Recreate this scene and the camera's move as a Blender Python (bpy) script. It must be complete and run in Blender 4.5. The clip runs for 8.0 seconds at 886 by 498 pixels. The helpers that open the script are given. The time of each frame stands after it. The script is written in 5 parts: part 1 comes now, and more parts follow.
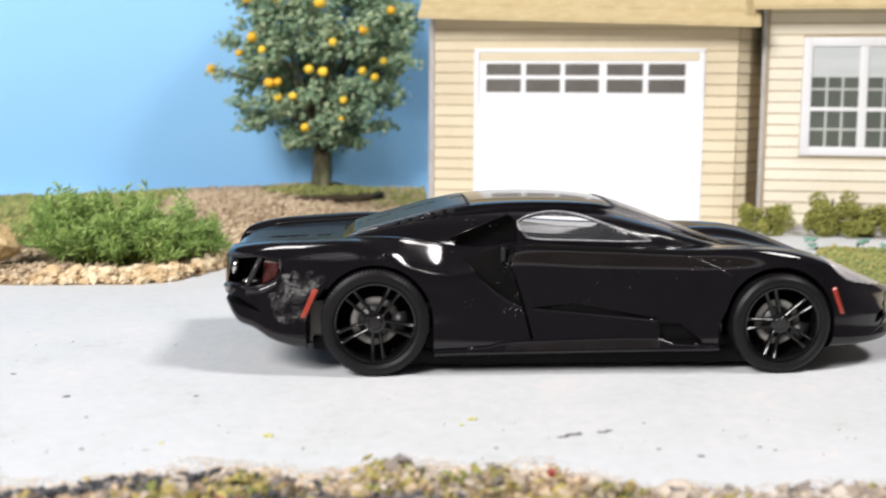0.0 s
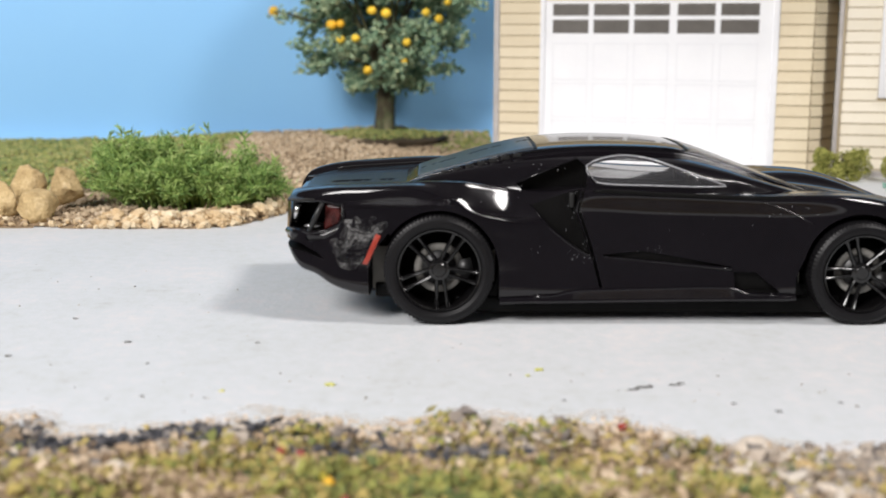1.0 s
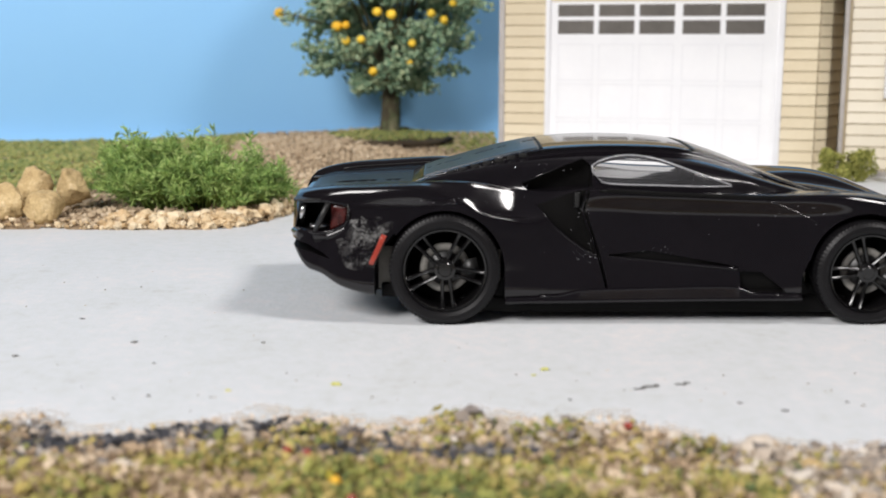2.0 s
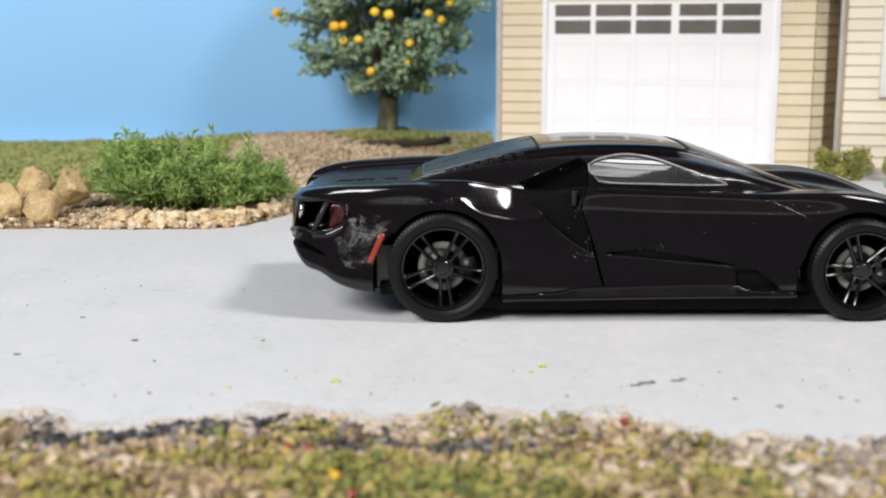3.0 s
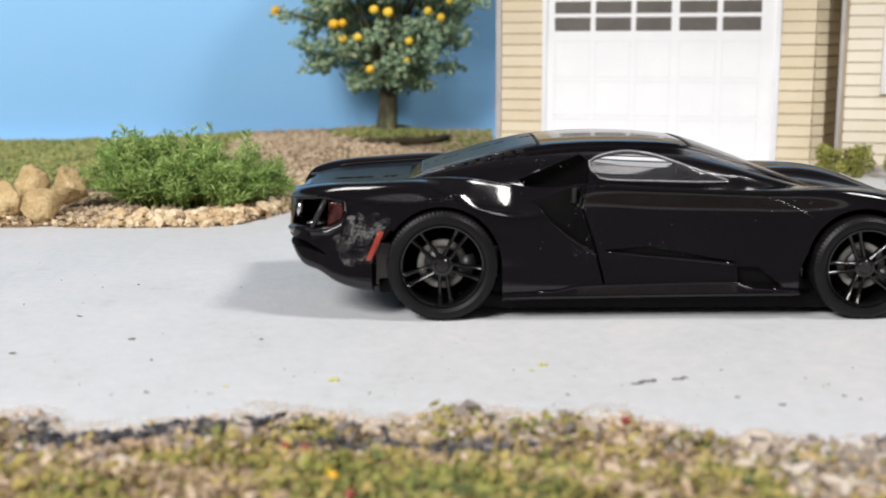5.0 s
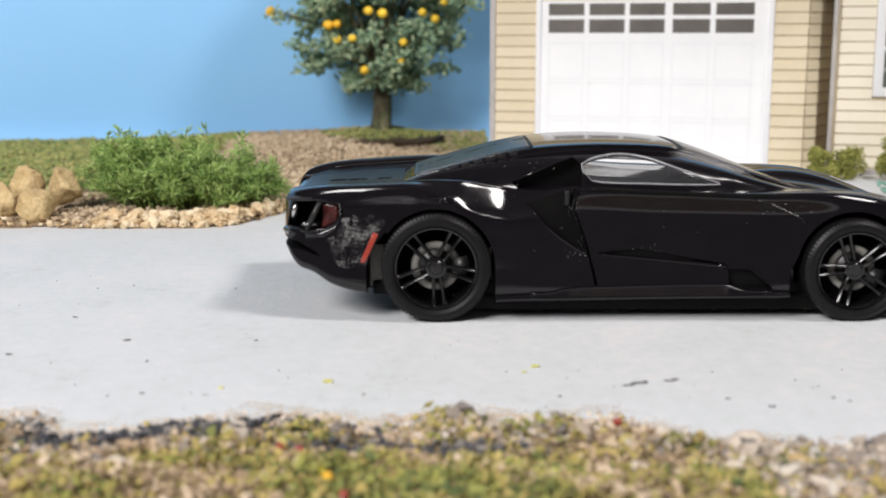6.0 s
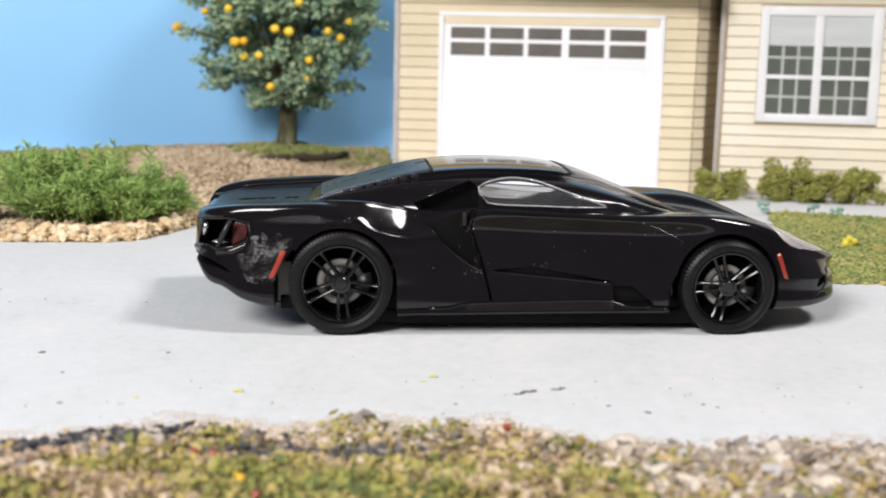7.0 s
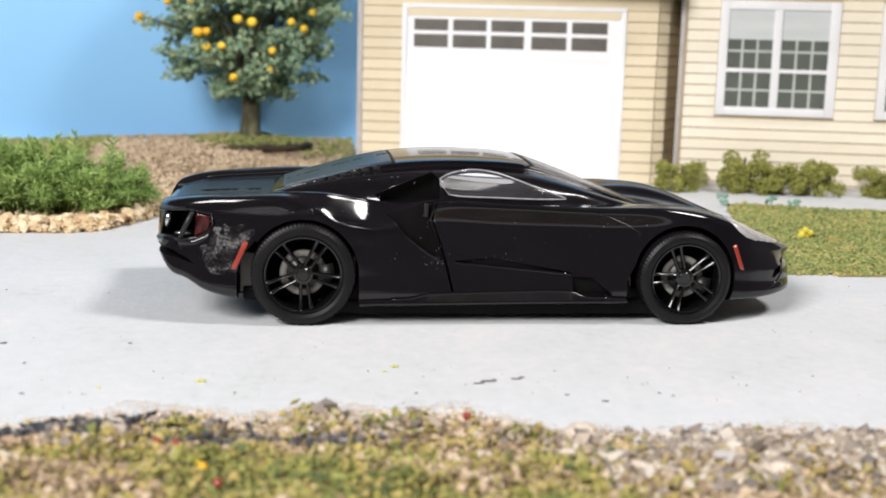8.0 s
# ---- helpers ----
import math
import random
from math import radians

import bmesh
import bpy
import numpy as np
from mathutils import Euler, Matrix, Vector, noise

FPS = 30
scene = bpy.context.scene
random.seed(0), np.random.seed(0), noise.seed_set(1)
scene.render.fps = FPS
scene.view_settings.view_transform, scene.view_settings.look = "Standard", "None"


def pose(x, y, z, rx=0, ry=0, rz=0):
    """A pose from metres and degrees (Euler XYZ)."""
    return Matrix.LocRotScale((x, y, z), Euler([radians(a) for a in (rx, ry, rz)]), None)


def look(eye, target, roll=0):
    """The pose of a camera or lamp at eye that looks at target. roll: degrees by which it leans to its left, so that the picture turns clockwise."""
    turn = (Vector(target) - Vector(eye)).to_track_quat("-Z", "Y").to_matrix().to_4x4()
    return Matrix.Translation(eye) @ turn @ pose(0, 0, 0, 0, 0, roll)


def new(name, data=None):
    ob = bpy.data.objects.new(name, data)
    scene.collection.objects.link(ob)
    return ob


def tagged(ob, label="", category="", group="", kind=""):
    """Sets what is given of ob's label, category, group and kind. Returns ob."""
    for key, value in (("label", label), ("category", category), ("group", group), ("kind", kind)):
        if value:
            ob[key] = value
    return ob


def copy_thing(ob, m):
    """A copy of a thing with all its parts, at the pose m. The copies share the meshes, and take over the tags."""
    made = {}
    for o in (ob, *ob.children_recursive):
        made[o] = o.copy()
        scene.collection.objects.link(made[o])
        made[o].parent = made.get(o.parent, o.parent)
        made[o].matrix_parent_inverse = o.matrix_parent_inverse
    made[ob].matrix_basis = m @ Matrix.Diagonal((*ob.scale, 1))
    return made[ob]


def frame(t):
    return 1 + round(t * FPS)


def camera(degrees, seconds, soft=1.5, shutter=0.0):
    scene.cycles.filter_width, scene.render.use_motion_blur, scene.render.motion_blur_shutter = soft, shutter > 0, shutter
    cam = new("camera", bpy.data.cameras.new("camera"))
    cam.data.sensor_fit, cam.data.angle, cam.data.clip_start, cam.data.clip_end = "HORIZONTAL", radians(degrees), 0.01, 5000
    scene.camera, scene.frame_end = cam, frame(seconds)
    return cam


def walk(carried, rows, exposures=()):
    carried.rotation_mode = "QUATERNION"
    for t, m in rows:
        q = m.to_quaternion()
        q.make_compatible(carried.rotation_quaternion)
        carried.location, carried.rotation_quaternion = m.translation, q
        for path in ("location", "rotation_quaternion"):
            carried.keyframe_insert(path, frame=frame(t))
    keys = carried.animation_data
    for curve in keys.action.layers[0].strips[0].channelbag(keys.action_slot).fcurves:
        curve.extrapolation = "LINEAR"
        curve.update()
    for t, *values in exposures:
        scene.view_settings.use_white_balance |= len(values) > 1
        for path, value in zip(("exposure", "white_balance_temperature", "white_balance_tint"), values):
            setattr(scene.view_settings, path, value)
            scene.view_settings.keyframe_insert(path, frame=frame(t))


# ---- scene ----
# All lengths below are in centimetres; U turns them into metres.
U = 0.01
cam = camera(41.2, 8.0, soft=1.7, shutter=0.4)
cam.data.dof.use_dof, cam.data.dof.focus_distance, cam.data.dof.aperture_fstop = True, 29.0 * U, 25.0
PATH = [
    (0, (-0.021, -23.694, 5.877), (0.096, -21.716, 5.608), 0.33),
    (0.5, (-0.043, -23.194, 5.815), (-0.011, -21.223, 5.474), 0.10),
    (1, (-0.053, -23.023, 5.793), (-0.042, -21.056, 5.431), 0.12),
    (1.5, (-0.056, -22.985, 5.761), (-0.055, -21.018, 5.402), 0.02),
    (3, (-0.068, -23.237, 5.764), (-0.062, -21.270, 5.405), -0.07),
    (3.5, (-0.055, -23.148, 5.745), (-0.049, -21.181, 5.386), -0.14),
    (4, (-0.049, -22.990, 5.710), (-0.044, -21.023, 5.349), -0.15),
    (4.5, (-0.050, -23.035, 5.709), (-0.045, -21.068, 5.348), -0.17),
    (6, (-0.049, -23.217, 5.790), (-0.033, -21.250, 5.428), -0.01),
    (6.5, (-0.043, -23.822, 5.962), (0.041, -21.854, 5.620), 0.46),
    (7, (-0.095, -24.639, 6.173), (0.085, -22.676, 5.832), 1.21),
    (7.5, (-0.068, -24.868, 6.235), (0.160, -22.912, 5.889), 1.42),
    (8, (-0.058, -24.895, 6.229), (0.182, -22.941, 5.874), 1.56),
]
EXPOSURES = [(0, 0.28), (0.5, 0.15), (1, 0.04), (1.5, 0.0), (6, 0.0), (6.5, 0.1), (7, 0.18), (8, 0.2)]
walk(cam, [(t, look(Vector(eye) * U, Vector(target) * U, roll)) for t, eye, target, roll in PATH], EXPOSURES)

# ---- light: an unlit room with two ceiling lamps over the table ----
world = bpy.data.worlds.new("room_air")
scene.world = world
world.use_nodes = True
world.node_tree.nodes["Background"].inputs["Color"].default_value = (1.0, 0.98, 0.96, 1)
world.node_tree.nodes["Background"].inputs["Strength"].default_value = 0.07


def ceiling_lamp(at, target, wide, long, watts, colour):
    data = bpy.data.lights.new("ceiling_lamp", "AREA")
    data.shape, data.size, data.size_y = "RECTANGLE", wide * U, long * U
    data.energy, data.color = watts, colour
    ob = new("ceiling_lamp", data)
    ob.matrix_world = look(Vector(at) * U, Vector(target) * U)
    return ob


ceiling_lamp((83, -30, 124), (3, 6, 0), 28, 28, 12.2, (1.0, 0.955, 0.935))
ceiling_lamp((-60, -76, 72), (4, 16, 3), 50, 44, 18.0, (1.0, 0.97, 0.955))

# ---- materials ----
def node(tree, kind, **values):
    n = tree.nodes.new(kind)
    for key, value in values.items():
        if key in n.inputs:
            n.inputs[key].default_value = value
    return n


def ramp(tree, source, stops):
    r = tree.nodes.new("ShaderNodeValToRGB")
    while len(r.color_ramp.elements) < len(stops):
        r.color_ramp.elements.new(0.5)
    for e, (at, colour) in zip(r.color_ramp.elements, stops):
        e.position, e.color = at, (*colour, 1)
    tree.links.new(source, r.inputs["Fac"])
    return r.outputs["Color"]


def surface(name, stops, scale=1.0, rough=0.6, metal=0.0, bump=0.0, bump_scale=8.0, fine=0.25, coat=0.0, pick="", rough_var=0.12, spec=0.5, stretch=(1, 1, 1), pick_mix=0.25, specks=None):
    """A procedural material. stops: colours along a broad noise; fine: how far a second, finer noise shifts them;
    pick: 'island' or 'object' draws each piece's colour by chance. scale: features per centimetre."""
    m = bpy.data.materials.new(name)
    m.use_nodes = True
    t = m.node_tree
    b = t.nodes["Principled BSDF"]
    co = t.nodes.new("ShaderNodeTexCoord")
    mp = t.nodes.new("ShaderNodeMapping")
    mp.inputs["Scale"].default_value = [s / U for s in stretch]
    t.links.new(co.outputs["Object"], mp.inputs["Vector"])
    broad = node(t, "ShaderNodeTexNoise", Scale=scale, Detail=5.0, Roughness=0.6)
    small = node(t, "ShaderNodeTexNoise", Scale=scale * 9, Detail=4.0, Roughness=0.65)
    for n in (broad, small):
        t.links.new(mp.outputs["Vector"], n.inputs["Vector"])
    mix = t.nodes.new("ShaderNodeMix")
    mix.inputs["Factor"].default_value = fine
    t.links.new(broad.outputs["Fac"], mix.inputs["A"])
    t.links.new(small.outputs["Fac"], mix.inputs["B"])
    source = mix.outputs["Result"]
    if pick:
        info = t.nodes.new("ShaderNodeNewGeometry" if pick == "island" else "ShaderNodeObjectInfo")
        chance = info.outputs["Random Per Island" if pick == "island" else "Random"]
        m2 = t.nodes.new("ShaderNodeMix")
        m2.inputs["Factor"].default_value = pick_mix
        t.links.new(chance, m2.inputs["A"])
        t.links.new(source, m2.inputs["B"])
        source = m2.outputs["Result"]
    t.links.new(ramp(t, source, stops), b.inputs["Base Color"])
    rr = t.nodes.new("ShaderNodeMapRange")
    rr.inputs["To Min"].default_value, rr.inputs["To Max"].default_value = max(0.02, rough - rough_var), min(1, rough + rough_var)
    t.links.new(small.outputs["Fac"], rr.inputs["Value"])
    t.links.new(rr.outputs["Result"], b.inputs["Roughness"])
    b.inputs["Metallic"].default_value, b.inputs["Coat Weight"].default_value = metal, coat
    b.inputs["Coat Roughness"].default_value = 0.04
    b.inputs["Specular IOR Level"].default_value = spec
    if specks:
        holes = ramp(t, mix.outputs["Result"], [(specks[0], (0, 0, 0)), (specks[1], (1, 1, 1))])
        t.links.new(holes, b.inputs["Alpha"])
    if bump:
        bn = node(t, "ShaderNodeTexNoise", Scale=bump_scale, Detail=4.0, Roughness=0.6)
        t.links.new(mp.outputs["Vector"], bn.inputs["Vector"])
        bp = t.nodes.new("ShaderNodeBump")
        bp.inputs["Distance"].default_value, bp.inputs["Strength"].default_value = bump * U, 0.8
        t.links.new(bn.outputs["Fac"], bp.inputs["Height"])
        t.links.new(bp.outputs["Normal"], b.inputs["Normal"])
    return m


CONCRETE = surface("painted_concrete", [(0.30, (0.50, 0.50, 0.50)), (0.42, (0.575, 0.595, 0.60)), (0.52, (0.605, 0.625, 0.645)), (0.60, (0.645, 0.64, 0.65)), (0.72, (0.71, 0.69, 0.685))], 0.42, 0.75, bump=0.014, bump_scale=9, fine=0.5, stretch=(0.9, 0.8, 1))
SKY_PAINT = surface("blue_sky_paint", [(0.3, (0.285, 0.595, 0.98)), (0.7, (0.32, 0.635, 0.99))], 0.05, 0.7, bump=0.01, bump_scale=6, fine=0.15)
SIDING = surface("cream_printed_siding", [(0.3, (0.66, 0.56, 0.385)), (0.7, (0.75, 0.655, 0.475))], 0.5, 0.6, pick="object", pick_mix=0.8, fine=0.3)
SIDING_LIGHT = surface("pale_cream_printed_siding", [(0.3, (0.80, 0.725, 0.575)), (0.7, (0.87, 0.80, 0.665))], 0.5, 0.6, pick="object", pick_mix=0.8, fine=0.3)
SIDING_DARK = surface("brown_siding_joint", [(0.3, (0.42, 0.335, 0.215)), (0.7, (0.52, 0.42, 0.28))], 1.0, 0.8)
WHITE_TRIM = surface("white_printed_trim", [(0.3, (0.76, 0.76, 0.78)), (0.7, (0.84, 0.84, 0.86))], 0.8, 0.5, bump=0.004)
DOOR_WHITE = surface("white_garage_door_paint", [(0.3, (0.84, 0.84, 0.86)), (0.7, (0.90, 0.90, 0.91))], 0.6, 0.45, bump=0.004)
PANE = surface("grey_printed_pane", [(0.3, (0.10, 0.09, 0.08)), (0.7, (0.16, 0.145, 0.13))], 0.7, 0.35)
PANE_GREEN = surface("grey_green_printed_pane", [(0.3, (0.085, 0.097, 0.083)), (0.7, (0.125, 0.14, 0.12))], 0.7, 0.35)
MUNTIN = surface("grey_printed_grid_bar", [(0.3, (0.44, 0.46, 0.43)), (0.7, (0.54, 0.56, 0.53))], 1.2, 0.5)
BLIND = surface("pale_window_blind", [(0.3, (0.52, 0.55, 0.55)), (0.7, (0.63, 0.655, 0.655))], 0.6, 0.6, stretch=(0.3, 0.3, 3))
CARD_EDGE = surface("grey_card_edge", [(0.3, (0.40, 0.37, 0.35)), (0.7, (0.55, 0.52, 0.50))], 1.5, 0.8)
SHINGLE = surface("tan_printed_shingles", [(0.3, (0.40, 0.31, 0.16)), (0.5, (0.52, 0.41, 0.22)), (0.7, (0.63, 0.52, 0.32))], 1.6, 0.8, fine=0.5, stretch=(1, 1.6, 1.6))
TURF = surface("ochre_foam_turf", [(0.08, (0.12, 0.105, 0.035)), (0.25, (0.33, 0.25, 0.06)), (0.42, (0.46, 0.36, 0.13)), (0.58, (0.30, 0.27, 0.07)), (0.74, (0.58, 0.48, 0.27)), (0.9, (0.34, 0.22, 0.11))], 0.5, 0.9, pick="island", pick_mix=0.7)
TURF_GREEN = surface("green_foam_turf", [(0.10, (0.05, 0.09, 0.04)), (0.4, (0.17, 0.19, 0.055)), (0.7, (0.31, 0.31, 0.08)), (0.92, (0.48, 0.46, 0.11))], 0.5, 0.9, pick="island", pick_mix=0.45)
STRAW = surface("straw_and_brown_crumbs", [(0.10, (0.10, 0.07, 0.05)), (0.35, (0.30, 0.21, 0.13)), (0.6, (0.52, 0.39, 0.26)), (0.9, (0.70, 0.58, 0.44))], 0.5, 0.9, pick="island", pick_mix=0.45)
TURF_GROUND = surface("turf_ground", [(0.35, (0.09, 0.07, 0.035)), (0.5, (0.22, 0.17, 0.07)), (0.65, (0.36, 0.28, 0.16))], 1.2, 0.95, bump=0.1, bump_scale=6, fine=0.5)
LAWN = surface("foam_lawn", [(0.12, (0.06, 0.12, 0.05)), (0.32, (0.17, 0.22, 0.07)), (0.52, (0.28, 0.30, 0.09)), (0.72, (0.40, 0.37, 0.14)), (0.9, (0.12, 0.24, 0.17))], 0.32, 0.9, pick="island", pick_mix=0.6)
LAWN_GROUND = surface("lawn_ground", [(0.3, (0.13, 0.15, 0.05)), (0.5, (0.24, 0.23, 0.08)), (0.7, (0.36, 0.30, 0.12))], 0.9, 0.95, bump=0.08, bump_scale=5, fine=0.5)
MULCH = surface("bark_mulch_chips", [(0.1, (0.12, 0.08, 0.055)), (0.35, (0.34, 0.25, 0.16)), (0.6, (0.56, 0.44, 0.30)), (0.85, (0.78, 0.69, 0.55))], 0.6, 0.9, pick="island", pick_mix=0.75)
MULCH_GROUND = surface("mulch_ground", [(0.3, (0.10, 0.07, 0.045)), (0.5, (0.24, 0.17, 0.10)), (0.7, (0.42, 0.31, 0.19))], 1.6, 0.95, bump=0.1, bump_scale=4, fine=0.5)
SOIL = surface("dark_soil", [(0.3, (0.035, 0.025, 0.015)), (0.7, (0.10, 0.072, 0.042))], 1.6, 0.95, bump=0.1, bump_scale=5, fine=0.5)
PEBBLE = surface("tan_pebble", [(0.1, (0.55, 0.38, 0.20)), (0.5, (0.74, 0.57, 0.35)), (0.9, (0.85, 0.72, 0.51))], 3.0, 0.7, pick="object", bump=0.03, bump_scale=10)
GRIT = surface("pale_and_dark_grit", [(0.05, (0.05, 0.048, 0.055)), (0.2, (0.19, 0.165, 0.15)), (0.45, (0.33, 0.27, 0.21)), (0.7, (0.46, 0.39, 0.32)), (0.95, (0.66, 0.61, 0.54))], 2.0, 0.8, pick="island")
BOULDER = surface("tan_boulder", [(0.34, (0.24, 0.15, 0.07)), (0.44, (0.45, 0.32, 0.15)), (0.56, (0.58, 0.43, 0.22)), (0.68, (0.72, 0.57, 0.35))], 1.3, 0.85, bump=0.16, bump_scale=4, fine=0.45)
FERN = surface("green_plastic_fern", [(0.1, (0.03, 0.075, 0.022)), (0.35, (0.15, 0.27, 0.06)), (0.6, (0.33, 0.46, 0.12)), (0.85, (0.62, 0.72, 0.32))], 1.1, 0.6, pick="island", pick_mix=0.6)
LEAF = surface("grey_green_foliage", [(0.05, (0.06, 0.13, 0.085)), (0.35, (0.20, 0.32, 0.20)), (0.65, (0.37, 0.48, 0.30)), (0.88, (0.52, 0.56, 0.33)), (0.99, (0.55, 0.40, 0.34))], 0.5, 0.8, pick="island", pick_mix=0.35)
SHRUB = surface("olive_foam_shrub", [(0.05, (0.13, 0.15, 0.03)), (0.5, (0.29, 0.295, 0.065)), (0.95, (0.45, 0.43, 0.13))], 1.2, 0.9, pick="island")
BARK = surface("grey_brown_bark", [(0.36, (0.025, 0.02, 0.013)), (0.48, (0.085, 0.07, 0.04)), (0.54, (0.10, 0.12, 0.055)), (0.62, (0.26, 0.23, 0.14))], 1.6, 0.9, bump=0.16, bump_scale=5, stretch=(1, 1, 0.5))
FRUIT = surface("yellow_orange_fruit", [(0.3, (0.84, 0.46, 0.02)), (0.7, (0.95, 0.64, 0.05))], 1.0, 0.6, pick="object")
INTERIOR = surface("dull_black_interior", [(0.3, (0.006, 0.006, 0.007)), (0.7, (0.02, 0.02, 0.022))], 0.8, 0.9, spec=0.0)
PAINT = surface("gloss_black_paint", [(0.3, (0.0042, 0.0036, 0.0047)), (0.7, (0.0070, 0.0059, 0.0075))], 0.6, 0.09, rough_var=0.03, spec=0.5, bump=0.0016, bump_scale=1.1)
SATIN_BLACK = surface("satin_black_trim", [(0.3, (0.006, 0.006, 0.006)), (0.7, (0.012, 0.012, 0.012))], 2.0, 0.42)
RUBBER = surface("black_rubber", [(0.3, (0.0045, 0.0042, 0.0048)), (0.7, (0.0085, 0.0080, 0.0090))], 3.0, 0.42, spec=0.2)
RIM = surface("black_wheel_paint", [(0.3, (0.0030, 0.0028, 0.0030)), (0.7, (0.0050, 0.0047, 0.0050))], 2.0, 0.2, coat=0.25, rough_var=0.04, spec=0.5)
DISC = surface("pale_grey_brake_disc", [(0.3, (0.20, 0.19, 0.175)), (0.7, (0.35, 0.34, 0.31))], 3.0, 0.5)
UNDERBODY = surface("dark_underbody", [(0.3, (0.0040, 0.0038, 0.0038)), (0.7, (0.0070, 0.0068, 0.0068))], 2.0, 0.4, spec=0.08)
RED_LENS = surface("red_marker", [(0.3, (0.24, 0.022, 0.012)), (0.7, (0.33, 0.042, 0.024))], 3.0, 0.3, coat=0.4)
DARK_RED = surface("dark_red_lens", [(0.35, (0.012, 0.003, 0.003)), (0.65, (0.075, 0.010, 0.008))], 3.0, 0.2, coat=0.3)
CHROME = surface("silver_lamp_insert", [(0.3, (0.55, 0.55, 0.56)), (0.7, (0.75, 0.75, 0.76))], 3.0, 0.2, metal=1.0)
HEADLAMP = surface("clear_headlamp_plastic", [(0.3, (0.30, 0.28, 0.28)), (0.7, (0.52, 0.50, 0.50))], 2.5, 0.22, coat=0.6)
CAR_GLASS = surface("smoked_rear_glass", [(0.3, (0.018, 0.026, 0.034)), (0.7, (0.034, 0.046, 0.058))], 1.0, 0.30, rough_var=0.06)
WINDOW_FILM = surface("cloudy_clear_plastic", [(0.35, (0.10, 0.10, 0.11)), (0.65, (0.34, 0.34, 0.36))], 0.5, 0.07, rough_var=0.04, fine=0.3, stretch=(0.5, 0.5, 1.6))
WINDOW_FILM.node_tree.nodes["Principled BSDF"].inputs["Alpha"].default_value = 0.08
WEAR = surface("bare_grey_scuff", [(0.46, (0.02, 0.02, 0.02)), (0.54, (0.055, 0.054, 0.053)), (0.64, (0.10, 0.098, 0.097))], 3.0, 0.5, fine=0.55, specks=(0.50, 0.60))
FLECK = surface("pale_paint_chips", [(0.3, (0.25, 0.25, 0.25)), (0.7, (0.5, 0.5, 0.5))], 2.2, 0.4, fine=0.5, specks=(0.61, 0.66))
CLEAR = surface("clear_plastic_edge", [(0.3, (0.25, 0.25, 0.27)), (0.7, (0.5, 0.5, 0.52))], 4.0, 0.15, coat=0.8)
YELLOW = surface("yellow_crumb", [(0.3, (0.60, 0.50, 0.04)), (0.7, (0.80, 0.68, 0.10))], 3.0, 0.9)
TABLE = surface("pale_table_top", [(0.3, (0.42, 0.40, 0.37)), (0.7, (0.50, 0.48, 0.45))], 0.05, 0.6)
ROOM = surface("grey_room_wall", [(0.3, (0.26, 0.255, 0.27)), (0.7, (0.31, 0.305, 0.32))], 0.02, 0.9)
DARK_GRIT = surface("black_and_grey_grit", [(0.1, (0.02, 0.02, 0.024)), (0.6, (0.06, 0.06, 0.07)), (0.8, (0.20, 0.18, 0.17)), (0.95, (0.66, 0.60, 0.52))], 2.0, 0.8, pick="island")
SAND = surface("cream_sand_grains", [(0.1, (0.40, 0.31, 0.23)), (0.5, (0.58, 0.48, 0.38)), (0.9, (0.72, 0.63, 0.53))], 2.0, 0.9, pick="island")
DUST = surface("cream_dust", [(0.3, (0.62, 0.53, 0.44)), (0.7, (0.76, 0.69, 0.60))], 1.6, 0.95, fine=0.5, specks=(0.46, 0.66))
TEAL = surface("blue_green_foam", [(0.3, (0.16, 0.33, 0.27)), (0.7, (0.30, 0.46, 0.38))], 3.0, 0.9)
PALE_STONE = surface("cream_stone", [(0.3, (0.46, 0.38, 0.30)), (0.5, (0.62, 0.54, 0.45)), (0.7, (0.78, 0.72, 0.64))], 2.0, 0.8, bump=0.05, bump_scale=7)
DOOR_LINE = surface("grey_printed_door_line", [(0.3, (0.79, 0.79, 0.81)), (0.7, (0.84, 0.84, 0.86))], 1.0, 0.5)
LINER = surface("dull_beige_plastic", [(0.3, (0.17, 0.16, 0.14)), (0.7, (0.25, 0.235, 0.21))], 2.0, 0.6)
HAZY_GLASS = surface("hazy_dark_plastic", [(0.3, (0.04, 0.037, 0.034)), (0.7, (0.075, 0.07, 0.062))], 1.0, 0.2, rough_var=0.05)
PALE_YELLOW = surface("yellow_green_crumb", [(0.3, (0.46, 0.46, 0.12)), (0.7, (0.62, 0.60, 0.22))], 3.0, 0.9)
WORN_PAINT = surface("dulled_black_paint", [(0.3, (0.0030, 0.0028, 0.0030)), (0.7, (0.0060, 0.0056, 0.0060))], 1.2, 0.36, rough_var=0.08, spec=0.4)

# ---- building helpers ----
def finish(bm, name, material, smooth=True):
    bmesh.ops.scale(bm, vec=(U, U, U), verts=bm.verts)
    bm.normal_update()
    me = bpy.data.meshes.new(name)
    bm.to_mesh(me)
    bm.free()
    for m in (material if isinstance(material, (list, tuple)) else [material]):
        me.materials.append(m)
    if smooth:
        me.shade_smooth()
    return me


def part(name, bm, material, parent, label="", smooth=True):
    ob = new(name, finish(bm, name, material, smooth))
    ob.parent = parent
    return tagged(ob, label)


def thing(name, label, category, at=(0, 0, 0), group="", kind="", matrix=None):
    ob = new(name)
    ob.empty_display_size = U
    ob.matrix_world = matrix if matrix else Matrix.Translation(Vector(at) * U)
    return tagged(ob, label, category, group, kind)


